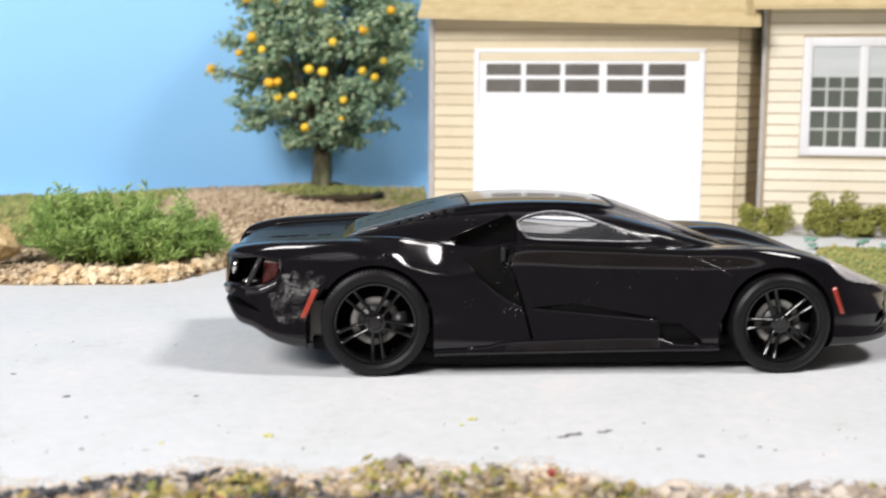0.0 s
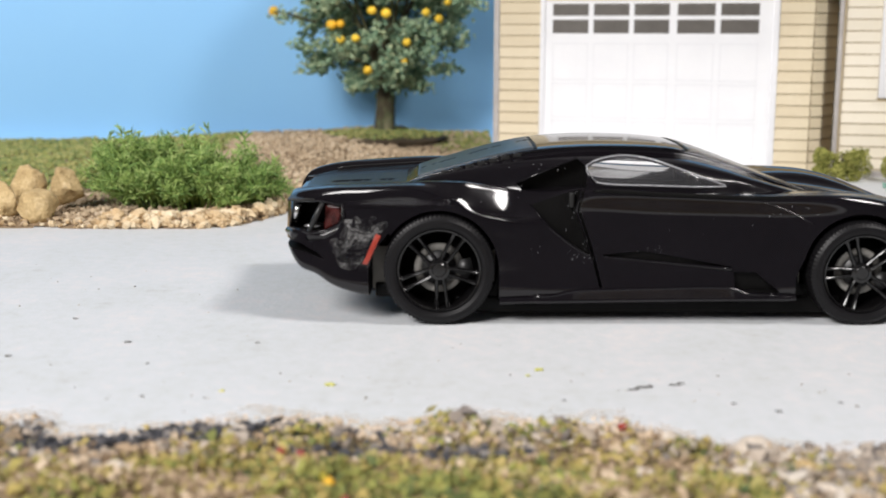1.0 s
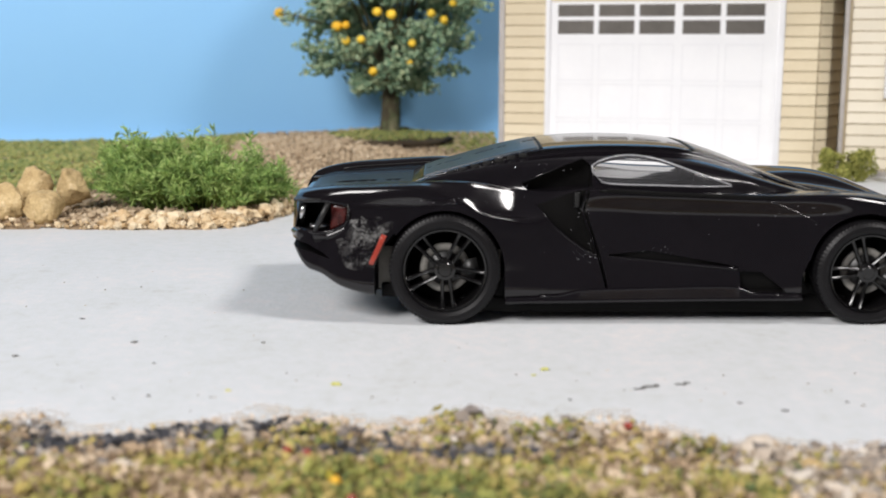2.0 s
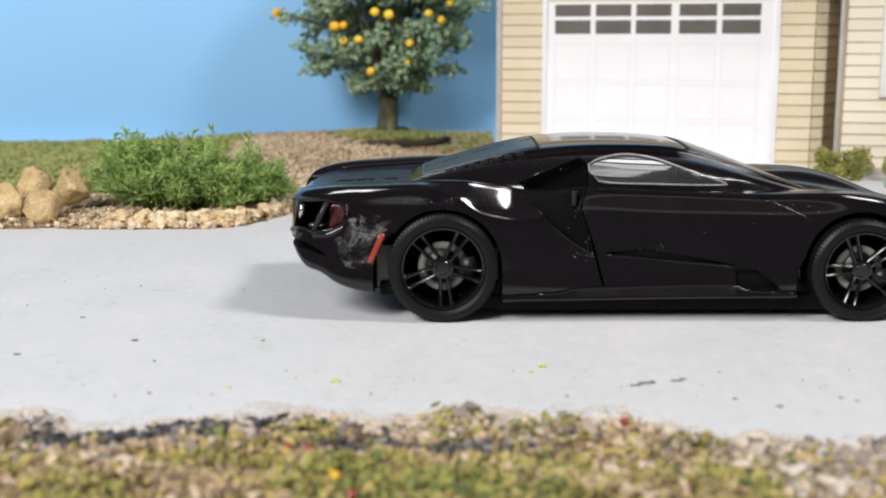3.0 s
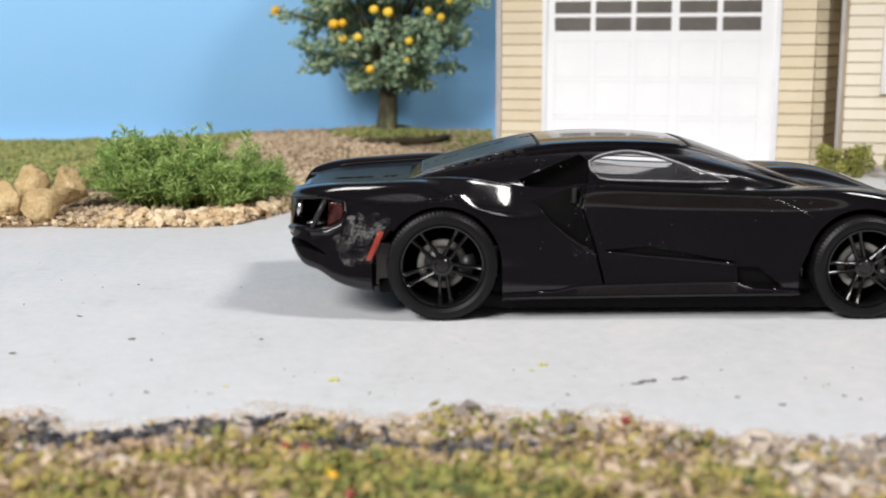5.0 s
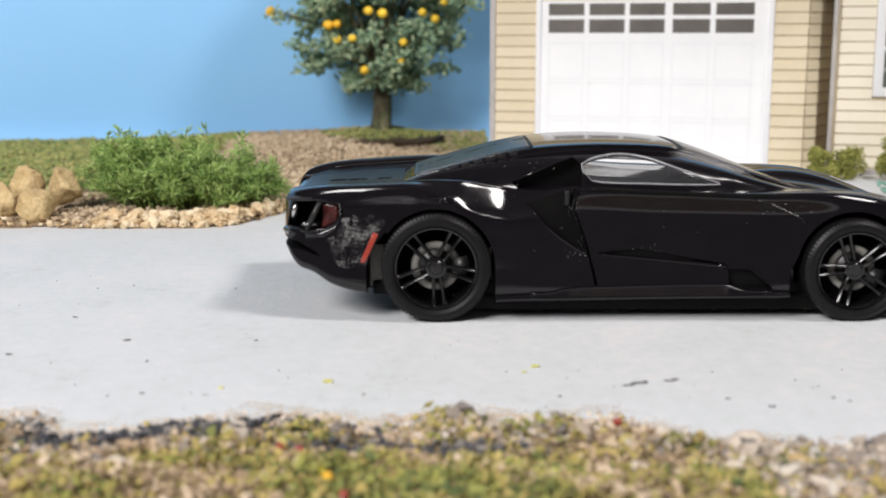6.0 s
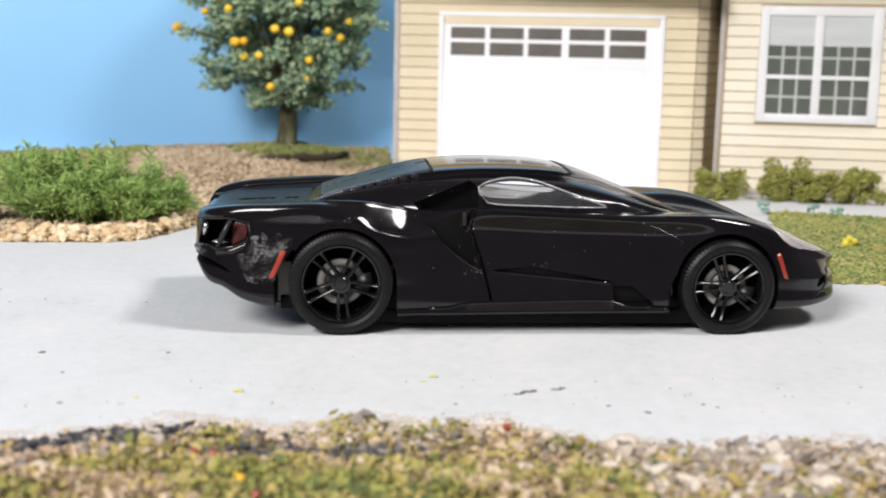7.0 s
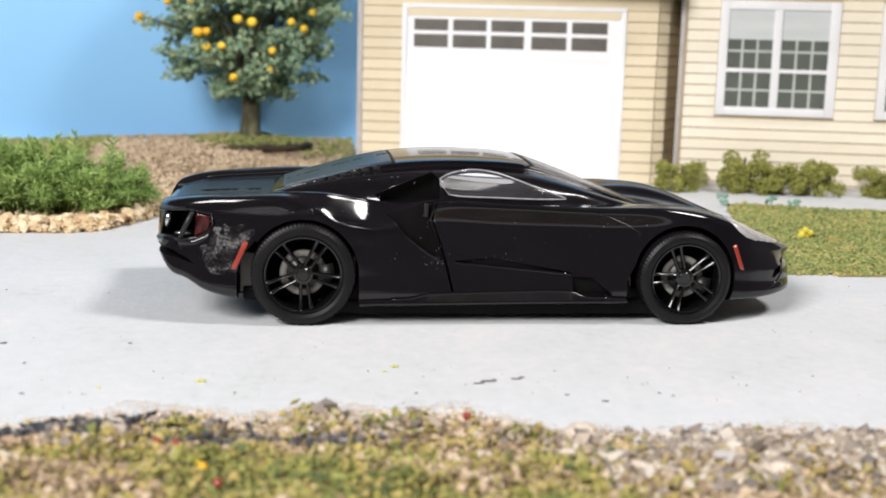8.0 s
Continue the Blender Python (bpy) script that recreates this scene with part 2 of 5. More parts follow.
def solid(name, bm, material, label, category, at=(0, 0, 0), group="", kind="", smooth=True):
    ob = new(name, finish(bm, name, material, smooth))
    ob.matrix_world = Matrix.Translation(Vector(at) * U)
    return tagged(ob, label, category, group, kind)


def box(bm, lo, hi, bevel=0.0):
    size = [b - a for a, b in zip(lo, hi)]
    mid = [(a + b) / 2 for a, b in zip(lo, hi)]
    made = bmesh.ops.create_cube(bm, size=1.0, matrix=Matrix.Translation(mid) @ Matrix.Diagonal((*size, 1)))["verts"]
    if bevel:
        edges = list({e for v in made for e in v.link_edges})
        bmesh.ops.bevel(bm, geom=edges, offset=bevel, segments=2, affect="EDGES", profile=0.6)
    return bm


def blob(bm, at, size, seed, rough=0.3, level=1, spin=True):
    """A lumpy stone or crumb: a small icosphere pushed about by noise."""
    made = bmesh.ops.create_icosphere(bm, subdivisions=level, radius=1.0)["verts"]
    rot = Euler((seed * 1.7, seed * 2.3, seed * 3.1)).to_matrix() if spin else Matrix.Identity(3)
    for v in made:
        d = v.co.normalized()
        k = 1 + rough * noise.noise(d * 1.3 + Vector((seed * 3.7, seed * 1.3, seed * 7.1)))
        k += 0.5 * rough * noise.noise(d * 3.1 + Vector((seed * 5.7, 9, seed * 2.1)))
        p = rot @ (d * k)
        v.co = Vector((p.x * size[0], p.y * size[1], p.z * size[2])) + Vector(at)
    return made


def scatter_mesh(items, corners=5):
    """One joined mesh of many crumbs, quickly: items are (x, y, z, size). Each is a lumpy double cone."""
    verts, faces = [], []
    for x, y, z, s in items:
        a0, base = random.random() * 6.3, len(verts)
        tilt = Euler((random.uniform(-0.9, 0.9), random.uniform(-0.9, 0.9), a0)).to_matrix()
        pts = [Vector((0, 0, random.uniform(0.6, 1.0))), Vector((0, 0, -random.uniform(0.6, 1.0)))]
        for i in range(corners):
            a, r = i * 6.2832 / corners, random.uniform(0.7, 1.15)
            pts.append(Vector((r * math.cos(a), r * math.sin(a), random.uniform(-0.35, 0.35))))
        wide, flat = random.uniform(0.7, 1.5), random.uniform(0.55, 1.2)
        verts += [tuple((tilt @ Vector((p.x * wide, p.y / wide, p.z * flat))) * s + Vector((x, y, z))) for p in pts]
        for i in range(corners):
            j = (i + 1) % corners
            faces += [(base, base + 2 + i, base + 2 + j), (base + 1, base + 2 + j, base + 2 + i)]
    me = bpy.data.meshes.new("crumbs")
    me.from_pydata([(x * U, y * U, z * U) for x, y, z in verts], [], faces)
    return me


def stuff(name, me, material, label, category, smooth=False):
    me.materials.append(material)
    if smooth:
        me.shade_smooth()
    return tagged(new(name, me), label, category, kind="stuff")


def blades_mesh(items):
    """One joined mesh of narrow folded leaves: items are (root, direction, length, width)."""
    verts, faces = [], []
    for root, way, length, width in items:
        way = Vector(way).normalized()
        side = way.cross(Vector((random.uniform(-1, 1), random.uniform(-1, 1), random.uniform(-1, 1)))).normalized()
        lift = side.cross(way) * width * 0.35
        r, b = Vector(root), len(verts)
        m, tip = r + way * length * 0.5, r + way * length - lift * 0.8
        verts += [r, m + side * width * 0.5, m + lift, m - side * width * 0.5, tip]
        faces += [(b, b + 1, b + 2), (b, b + 2, b + 3), (b + 1, b + 4, b + 2), (b + 2, b + 4, b + 3)]
    me = bpy.data.meshes.new("leaves")
    me.from_pydata([tuple(v * U) for v in verts], [], faces)
    return me


def tube(bm, points, radii, sides=8):
    """A round limb along points."""
    rings = []
    for i, p in enumerate(points):
        p = Vector(p)
        d = (Vector(points[min(i + 1, len(points) - 1)]) - Vector(points[max(i - 1, 0)])).normalized()
        a = d.orthogonal().normalized()
        b = d.cross(a)
        rings.append([bm.verts.new(p + (a * math.cos(k * 6.28318 / sides) + b * math.sin(k * 6.28318 / sides)) * radii[i]) for k in range(sides)])
    for r, q in zip(rings, rings[1:]):
        for k in range(sides):
            bm.faces.new((r[k], r[(k + 1) % sides], q[(k + 1) % sides], q[k]))
    bm.faces.new(rings[0][::-1])
    bm.faces.new(rings[-1])
    return bm


def curve(keys):
    """A smooth function through (x, value) keys."""
    xs, ys = [k[0] for k in keys], [k[1] for k in keys]

    def at(x):
        x = min(max(x, xs[0]), xs[-1])
        i = max(0, min(len(xs) - 2, next((j for j in range(len(xs) - 1) if x <= xs[j + 1]), len(xs) - 2)))

        def slope(j):
            if 0 < j < len(xs) - 1:
                return (ys[j + 1] - ys[j - 1]) / (xs[j + 1] - xs[j - 1])
            k = min(max(j, 1), len(xs) - 1)
            return (ys[k] - ys[k - 1]) / (xs[k] - xs[k - 1])
        h = xs[i + 1] - xs[i]
        s = (x - xs[i]) / h
        return ((2 * s**3 - 3 * s**2 + 1) * ys[i] + (s**3 - 2 * s**2 + s) * h * slope(i)
                + (-2 * s**3 + 3 * s**2) * ys[i + 1] + (s**3 - s**2) * h * slope(i + 1))
    return at


def sheet(x0, x1, y0, y1, step, height, keep=None):
    """A height field z = height(x, y) as a bmesh."""
    bm = bmesh.new()
    nx, ny = max(2, round((x1 - x0) / step)), max(2, round((y1 - y0) / step))
    grid = [[None] * (ny + 1) for _ in range(nx + 1)]
    for i in range(nx + 1):
        for j in range(ny + 1):
            x, y = x0 + (x1 - x0) * i / nx, y0 + (y1 - y0) * j / ny
            grid[i][j] = bm.verts.new((x, y, height(x, y)))
    for i in range(nx):
        for j in range(ny):
            c = ((grid[i][j].co + grid[i + 1][j + 1].co) / 2)
            if keep is None or keep(c.x, c.y):
                bm.faces.new((grid[i][j], grid[i + 1][j], grid[i + 1][j + 1], grid[i][j + 1]))
    for v in [v for v in bm.verts if not v.link_faces]:
        bm.verts.remove(v)
    return bm


def wobble(x, y, s=1.0, seed=0.0):
    return noise.noise(Vector((x * s, y * s, seed)))

# ---- setting: table, base sheet, backdrop, room ----
def edge_front(x):
    """The far edge of the front verge."""
    return EDGE(x) + 0.28 * wobble(x, 0, 1.1, 3) + 0.12 * wobble(x, 0, 3.5, 5)


EDGE = curve([(-30, -4.9), (-8.05, -6.1), (-6.29, -6.01), (-5.62, -6.6), (-4.79, -6.75), (-4.03, -6.33), (-2.27, -5.91), (-1, -6.32), (0.17, -5.98), (1.82, -6.17), (2.7, -6.05), (3.32, -6.72), (4.64, -7.31), (5.57, -7.53), (6.93, -7.3), (8.83, -7.47), (12.35, -7.77), (30, -9)])
BED = curve([(-40, 11.6), (-13.3, 11.85), (-9.14, 11.75), (-8.1, 11.8), (-6.66, 11.95), (-5.8, 13.0), (-5.2, 14.3), (-4.7, 16.3), (-3.42, 20.3), (-1.15, 23.96), (2.8, 25.9)])



def bed_edge(x):
    return BED(x) + 0.25 * wobble(x, 0, 0.9, 7)


def mound(x, y):
    """Height of the planted bank behind the road."""
    s = max(0.0, y - bed_edge(x))
    k = min(1.0, s / 16.0)
    rise = (0.12 + 0.50 * math.exp(-((x + 1) / 12) ** 4)) * k * k * (3 - 2 * k) + 0.16 * math.exp(-((x + 2.66) / 2.4) ** 2) * min(1.0, max(0.0, (y - 31.0) / 3.5))
    fall = max(0.0, y - 37.6)
    return -0.03 + min(0.19, s * 0.5) + rise - min(1.2, 0.5 * fall * fall) + 0.10 * min(1, s) * wobble(x, y, 0.7, 11) + 0.05 * min(1, s) * wobble(x, y, 2.2, 12)


def verge(x, y):
    s = max(0.0, edge_front(x) - y)
    return -0.03 + min(1.0, s / 1.2) * (0.16 + 0.12 * wobble(x, y, 1.0, 21) + 0.06 * wobble(x, y, 3.0, 22))


def lawn_left(y):
    return 12.85 + 0.27 * (y - 5.7) + 0.2 * wobble(y, 0, 1.0, 35)


def lawn_front(x):
    return 5.68 - 0.07 * (x - 13.2) + 0.12 * wobble(x, 0, 1.5, 31)


def path_near(x):
    return 19.5 - 0.32 * (x - 16.0)


def lawn(x, y):
    s = max(0.0, min(y - lawn_front(x), x - lawn_left(y), path_near(x) - y))
    return 0.01 + min(1.0, s / 0.5) * (0.1 + 0.08 * wobble(x, y, 0.9, 33))


ground = solid("ground", sheet(-64, 64, -44, 44, 2.0, lambda x, y: 0.012 * wobble(x, y, 0.3, 2)), CONCRETE,
               "pale grey painted concrete road and driveway of a diorama", "ground", kind="structure")
bm = bmesh.new()
box(bm, (-75, -70, -4.2), (75, 55, -0.2), 0.3)
solid("table", bm, TABLE, "pale table top that carries the diorama", "table", kind="structure")
bm = bmesh.new()
box(bm, (-70, 39.6, -0.1), (66, 40.2, 25), 0.05)
solid("backdrop", bm, SKY_PAINT, "sky-blue painted board standing behind the model houses", "backdrop", kind="structure")
for name, lo, hi in (("wall_south", (-190, -162, -75), (190, -160, 165)), ("wall_north", (-190, 120, -75), (190, 122, 165)),
                     ("wall_west", (-192, -162, -75), (-190, 122, 165)), ("wall_east", (190, -162, -75), (192, 122, 165)),
                     ("ceiling", (-192, -162, 165), (192, 122, 167)), ("floor", (-192, -162, -77), (192, 122, -75))):
    bm = bmesh.new()
    box(bm, lo, hi)
    solid(name, bm, ROOM, "plain grey room " + name.split("_")[0] + " outside the lamplight", name.split("_")[0], kind="structure", smooth=False)
for x in (-70, 66):
    for y in (-66, 48):
        part("table_leg", box(bmesh.new(), (x, y, -75), (x + 5, y + 5, -4.2), 0.2), TABLE, bpy.data.objects["table"])

# ---- planted ground ----
solid("grass_verge", sheet(-26, 30, -17, -3.6, 0.22, verge, lambda x, y: y < edge_front(x) + 0.05), TURF_GROUND,
      "uneven foam turf and grit verge at the roadside", "grass verge", kind="structure")
solid("planting_bed", sheet(-42, 2.6, 11.2, 39.4, 0.4, mound, lambda x, y: y > bed_edge(x) - 0.05), MULCH_GROUND,
      "raised bed of brown mulch and gravel behind the road", "planting bed", kind="structure")
solid("lawn", sheet(12, 38, 4.2, 21, 0.3, lawn, lambda x, y: lawn_front(x) < y < path_near(x) and x > lawn_left(y)), LAWN_GROUND,
      "patchy green and yellow foam lawn in front of the house", "lawn", kind="structure")

# ---- model house ----
def house_frame():
    return Matrix.Translation(Vector((8.0, 27.18, 0.0)) * U) @ Matrix.Rotation(radians(-14.34), 4, "Z")


house = thing("house", "cream-sided card model house with white garage door", "house", matrix=house_frame())
COURSE = 0.466
SET_BACK = 0.41     # how far the main wing stands behind the garage front


def slab(lo, hi, bevel=0.0):
    return box(bmesh.new(), lo, hi, bevel)


part("wall", slab((-5.5, 0.0, -0.1), (7.42, 0.35, 9.6)), SIDING_DARK, house, "garage front wall", smooth=False)
part("wall", slab((8.75, SET_BACK, -0.1), (36, 0.8, 10.4)), SIDING_DARK, house, "front wall of the main wing", smooth=False)
part("wall", slab((-5.5, 0.35, -0.1), (-5.2, 3.4, 9.6)), SIDING, house, "garage side wall", smooth=False)
RECESS = [Vector((7.43, 0.02, 0)), Vector((7.9, 0.45, 0)), Vector((8.5, 2.2, 0))]     # plan of the bent side wall between the wings
for a, b in zip(RECESS, RECESS[1:]):
    way = (b - a).normalized()
    out = Vector((way.y, -way.x, 0))
    bm = bmesh.new()
    ring = [a, b, b - out * 0.3, a - out * 0.3]
    low, top = [bm.verts.new(p + Vector((0, 0, -0.1))) for p in ring], [bm.verts.new(p + Vector((0, 0, 9.4))) for p in ring]
    for k in range(4):
        bm.faces.new((low[k], low[(k + 1) % 4], top[(k + 1) % 4], top[k]))
    bm.faces.new(low[::-1])
    bm.faces.new(top)
    part("wall", bm, SIDING_DARK, house, "recessed side wall between the wings", smooth=False)
part("corner_post", slab((-5.76, -0.05, -0.1), (-5.52, 0.4, 9.3), 0.02), CARD_EDGE, house, "grey card edge")
part("wall", slab((8.6, 0.82, -0.1), (8.9, 4.4, 10.0)), SIDING_DARK, house, "side wall of the main wing", smooth=False)
part("corner_post", slab((8.42, 0.26, -0.1), (8.58, 0.7, 10.0), 0.02), CARD_EDGE, house, "grey card edge")
part("corner_post", slab((8.59, 0.30, -0.1), (8.68, 0.6, 10.0), 0.01), SIDING_DARK, house, "dark joint beside the card edge")


def plank(x0, x1, z0, y, material):
    """One lapped siding board: thin at its top, proud at its foot."""
    bm = bmesh.new()
    z1 = z0 + COURSE - 0.05
    p = [(x0, y, z0), (x1, y, z0), (x1, y, z1), (x0, y, z1), (x0, y - 0.05, z0), (x1, y - 0.05, z0), (x1, y - 0.015, z1), (x0, y - 0.015, z1)]
    v = [bm.verts.new(q) for q in p]
    for f in ((4, 5, 6, 7), (0, 1, 5, 4), (3, 7, 6, 2), (0, 4, 7, 3), (1, 2, 6, 5)):
        bm.faces.new([v[i] for i in f])
    part("plank", bm, material, house, smooth=False)


for i in range(22):
    z = -0.38 + i * COURSE
    if z < 9.2:
        if z < 7.4:
            plank(-5.5, -3.74, z, 0.0, SIDING)
            plank(6.08, 7.42, z, 0.0, SIDING)
        else:
            plank(-5.5, 7.42, z, 0.0, SIDING)
    # boards of the recessed side wall
    for a, b in zip(RECESS, RECESS[1:]):
        way = (b - a).normalized()
        out = Vector((way.y, -way.x, 0))
        bm = bmesh.new()
        p0, p1 = a + way * 0.03 + Vector((0, 0, z)), b + Vector((0, 0, z))
        q = [p0 + out * 0.05, p1 + out * 0.05, p1 + out * 0.015 + Vector((0, 0, COURSE - 0.06)), p0 + out * 0.015 + Vector((0, 0, COURSE - 0.06))]
        v = [bm.verts.new(x) for x in q]
        w = [bm.verts.new(x - out * 0.012) for x in q]
        bm.faces.new(v)
        for k in range(4):
            bm.faces.new((v[k], w[k], w[(k + 1) % 4], v[(k + 1) % 4]))
        part("plank", bm, SIDING, house, smooth=False)
    z = -0.16 + i * COURSE
    if z < 2.9 or z > 8.0:
        plank(8.69, 36, z, SET_BACK, SIDING_LIGHT)
    else:
        plank(8.69, 10.05, z, SET_BACK, SIDING_LIGHT)
        plank(15.1, 16.78, z, SET_BACK, SIDING_LIGHT)
        plank(21.85, 36, z, SET_BACK, SIDING_LIGHT)

# garage door with its trim
door = part("garage_door", slab((-3.6, -0.02, -0.02), (5.95, 0.1, 7.2)), DOOR_WHITE, house, "white sectional garage door", smooth=False)
part("door_trim", slab((-3.74, -0.09, -0.02), (-3.52, 0.1, 7.45), 0.02), WHITE_TRIM, house)
part("door_trim", slab((5.84, -0.09, -0.02), (6.08, 0.1, 7.45), 0.02), WHITE_TRIM, house)
part("door_trim", slab((-3.74, -0.10, 7.45), (6.08, 0.1, 7.63), 0.02), WHITE_TRIM, house)
part("door_header", slab((-3.5, -0.06, 7.12), (5.82, 0.02, 7.45)), SIDING, house, "cream strip above the door", smooth=False)
for x0, x1 in ((-3.21, -1.70), (-1.48, 0.0), (0.21, 1.66), (1.99, 3.51), (3.74, 5.27)):
    for z0, z1 in ((6.49, 6.98), (5.76, 6.32)):
        part("pane", slab((x0, -0.035, z0), (x1, -0.022, z1)), PANE, door, "dark grey printed pane", smooth=False)
    for z0, z1 in ((3.8, 5.35), (2.2, 3.68), (0.6, 2.08)):
        bm = bmesh.new()
        for lo, hi in (((x0, z1 - 0.05), (x1, z1)), ((x0, z0), (x1, z0 + 0.05)), ((x0, z0), (x0 + 0.05, z1)), ((x1 - 0.05, z0), (x1, z1))):
            box(bm, (lo[0], -0.035, lo[1]), (hi[0], -0.015, hi[1]))
        part("panel", bm, DOOR_LINE, door, smooth=False)


def house_window(x0, x1, z0, z1, y):
    win = part("window", slab((x0 + 0.1, y - 0.02, z0 + 0.1), (x1 - 0.1, y + 0.05, z1 - 0.1)), PANE_GREEN, house, "white double-hung window pair with grey grid bars", smooth=False)
    xm = (x0 + x1) / 2 - 0.07
    for lo, hi in (((x0, z0), (x0 + 0.37, z1)), ((x1 - 0.42, z0), (x1, z1)), ((x0 + 0.37, z0), (x1 - 0.42, z0 + 0.37)), ((x0 + 0.37, z1 - 0.38), (x1 - 0.42, z1)),
                   ((xm - 0.175, z0 + 0.37), (xm + 0.175, z1 - 0.38))):
        part("window_frame", slab((lo[0], y - 0.14, lo[1]), (hi[0], y, hi[1]), 0.02), WHITE_TRIM, win)
    zm, zt = z0 + 1.935, z0 + 3.25
    for a0, a1 in ((x0 + 0.37, xm - 0.175), (xm + 0.175, x1 - 0.42)):
        part("rail", slab((a0, y - 0.11, zm - 0.085), (a1, y - 0.02, zm + 0.085), 0.01), WHITE_TRIM, win)
        part("blind", slab((a0, y - 0.06, zt), (a1, y - 0.03, z1 - 0.38)), BLIND, win, "pale half-drawn blind", smooth=False)
        w = (a1 - a0) / 3
        for s0, s1, bar in ((z0 + 0.37, zm - 0.085, z0 + 1.1), (zm + 0.085, zt, z0 + 2.76)):
            for r0, r1 in ((s0, bar - 0.05), (bar + 0.05, s1)):
                for c in range(3):
                    part("pane", slab((a0 + c * w + (0.05 if c else 0.0), y - 0.032, r0), (a0 + (c + 1) * w - (0.05 if c < 2 else 0.0), y - 0.023, r1)), PANE_GREEN, win, smooth=False)
            part("muntin", slab((a0, y - 0.042, bar - 0.05), (a1, y - 0.028, bar + 0.05)), MUNTIN, win, "grey printed grid bar", smooth=False)
            for c in (1, 2):
                for r0, r1 in ((s0, bar - 0.05), (bar + 0.05, s1)):
                    part("muntin", slab((a0 + c * w - 0.05, y - 0.042, r0), (a0 + c * w + 0.05, y - 0.028, r1)), MUNTIN, win, smooth=False)
    return win


house_window(10.07, 15.08, 3.2, 8.1, SET_BACK)
house_window(16.8, 21.83, 3.2, 8.1, SET_BACK)
part("foundation", slab((8.69, 0.28, -0.1), (36, 0.4, 0.22)), CARD_EDGE, house, smooth=False)


def roof(x0, x1, eave, z, back, rise, droop=0.0):
    """A sloping roof of lapped shingle courses in one stepped sheet; its front edge hangs over the wall."""
    bm, rows, line = bmesh.new(), 7, []
    for r in range(rows):
        for k, lift in ((0.0, 0.10), (1.0, 0.03)):
            line.append((-eave + (back + eave) * (r + k) / rows, z + rise * (r + k) / rows + lift))
    line += [(back, z + rise - 0.1), (-eave, z - 0.06)]
    ends = []
    for x in [x0 + (x1 - x0) * i / 40 for i in range(41)]:
        sag = 0.03 * wobble(x, 0, 0.6, 91) - droop * (x - x0) / (x1 - x0)
        ends.append([bm.verts.new((x, y + 0.03 * wobble(x, y, 1.5, 92), w + sag)) for y, w in line])
    n = len(line)
    for p, q in zip(ends, ends[1:]):
        for k in range(n):
            bm.faces.new((p[k], q[k], q[(k + 1) % n], p[(k + 1) % n]))
    bm.faces.new(ends[0])
    bm.faces.new(ends[-1][::-1])
    bmesh.ops.recalc_face_normals(bm, faces=bm.faces)
    part("roof", bm, SHINGLE, house, "tan shingled roof", smooth=False)


roof(-6.0, 8.2, 1.3, 8.92, 3.6, 3.9, 0.42)
roof(7.9, 36.5, 1.0, 9.22, 4.6, 4.7)

# ---- the model car: nose towards +x, lateral 0 on its centre line ----
CAR_Y = 3.05
HW = curve([(-3.22, 1.5), (-3.14, 2.05), (-2.98, 2.45), (-2.7, 2.72), (-2.3, 2.88), (-1.6, 3.02), (-0.6, 3.11), (0.3, 3.17), (0.8, 3.14), (1.7, 3.01), (3.0, 2.97), (5.0, 2.95), (7.0, 3.0), (8.4, 3.10), (9.2, 3.06), (9.8, 2.94), (10.3, 2.68), (10.8, 2.26), (11.2, 1.82), (11.52, 1.35), (11.68, 0.9)])
ZB = curve([(-3.22, 1.55), (-3.1, 1.40), (-2.95, 1.18), (-2.8, 1.04), (-2.5, 0.95), (-2.15, 0.73), (-1.75, 0.60), (-1.4, 0.54), (1.0, 0.46), (7.2, 0.52), (8.6, 0.52), (9.7, 0.50), (10.3, 0.51), (11.2, 0.55), (11.52, 0.57), (11.68, 0.64)])
ZS = curve([(-3.22, 2.15), (-3.12, 2.45), (-2.95, 2.60), (-2.28, 2.73), (-1.4, 2.78), (-0.2, 2.84), (0.6, 2.81), (1.6, 2.62), (2.1, 2.60), (3.05, 2.70), (4.5, 2.62), (6.46, 2.56), (7.5, 2.60), (8.34, 2.61), (8.93, 2.54), (9.5, 2.38), (10.1, 2.13), (10.6, 1.92), (11.1, 1.69), (11.45, 1.55), (11.68, 1.38)])
ZC = curve([(-3.22, 2.05), (-3.1, 2.36), (-2.9, 2.46), (-2.0, 2.52), (-0.5, 2.58), (1.5, 2.66), (3.0, 2.66), (6.2, 2.56), (7.6, 2.34), (8.6, 2.20), (9.4, 2.06), (10.2, 1.88), (11.0, 1.66), (11.45, 1.50), (11.68, 1.32)])
WAIST = curve([(-3.3, 0.1), (-2.2, 0.06), (-1.4, 0.0), (1.6, 0.02), (3.2, 0.12), (6.2, 0.14), (7.4, 0.02), (11.8, 0)])


SOFT = curve([(-3.3, 0.9), (-1.2, 0.45), (0.3, 0.4), (1.2, 1.0), (1.6, 1.0), (2.8, 0.12), (6.8, 0.08), (7.8, 0.3), (8.6, 0.85), (11.7, 1.0)])
FRONT = curve([(-3.3, 0), (6.8, 0.05), (8.2, 0.1), (9.5, 0.22), (10.4, 0.25), (11.7, 0.2)])
HAUNCH = curve([(-3.3, 0), (-0.6, 0.0), (0.2, 0.6), (0.9, 1.0), (1.7, 1.0), (2.3, 0.6), (3.1, 0.0), (11.8, 0)])
BULGE = curve([(-3.3, 0), (9.7, 0), (10.3, 0.08), (10.8, 0.20), (11.2, 0.27), (11.5, 0.27), (11.68, 0.25)])     # how much fuller the bumper is than the bonnet
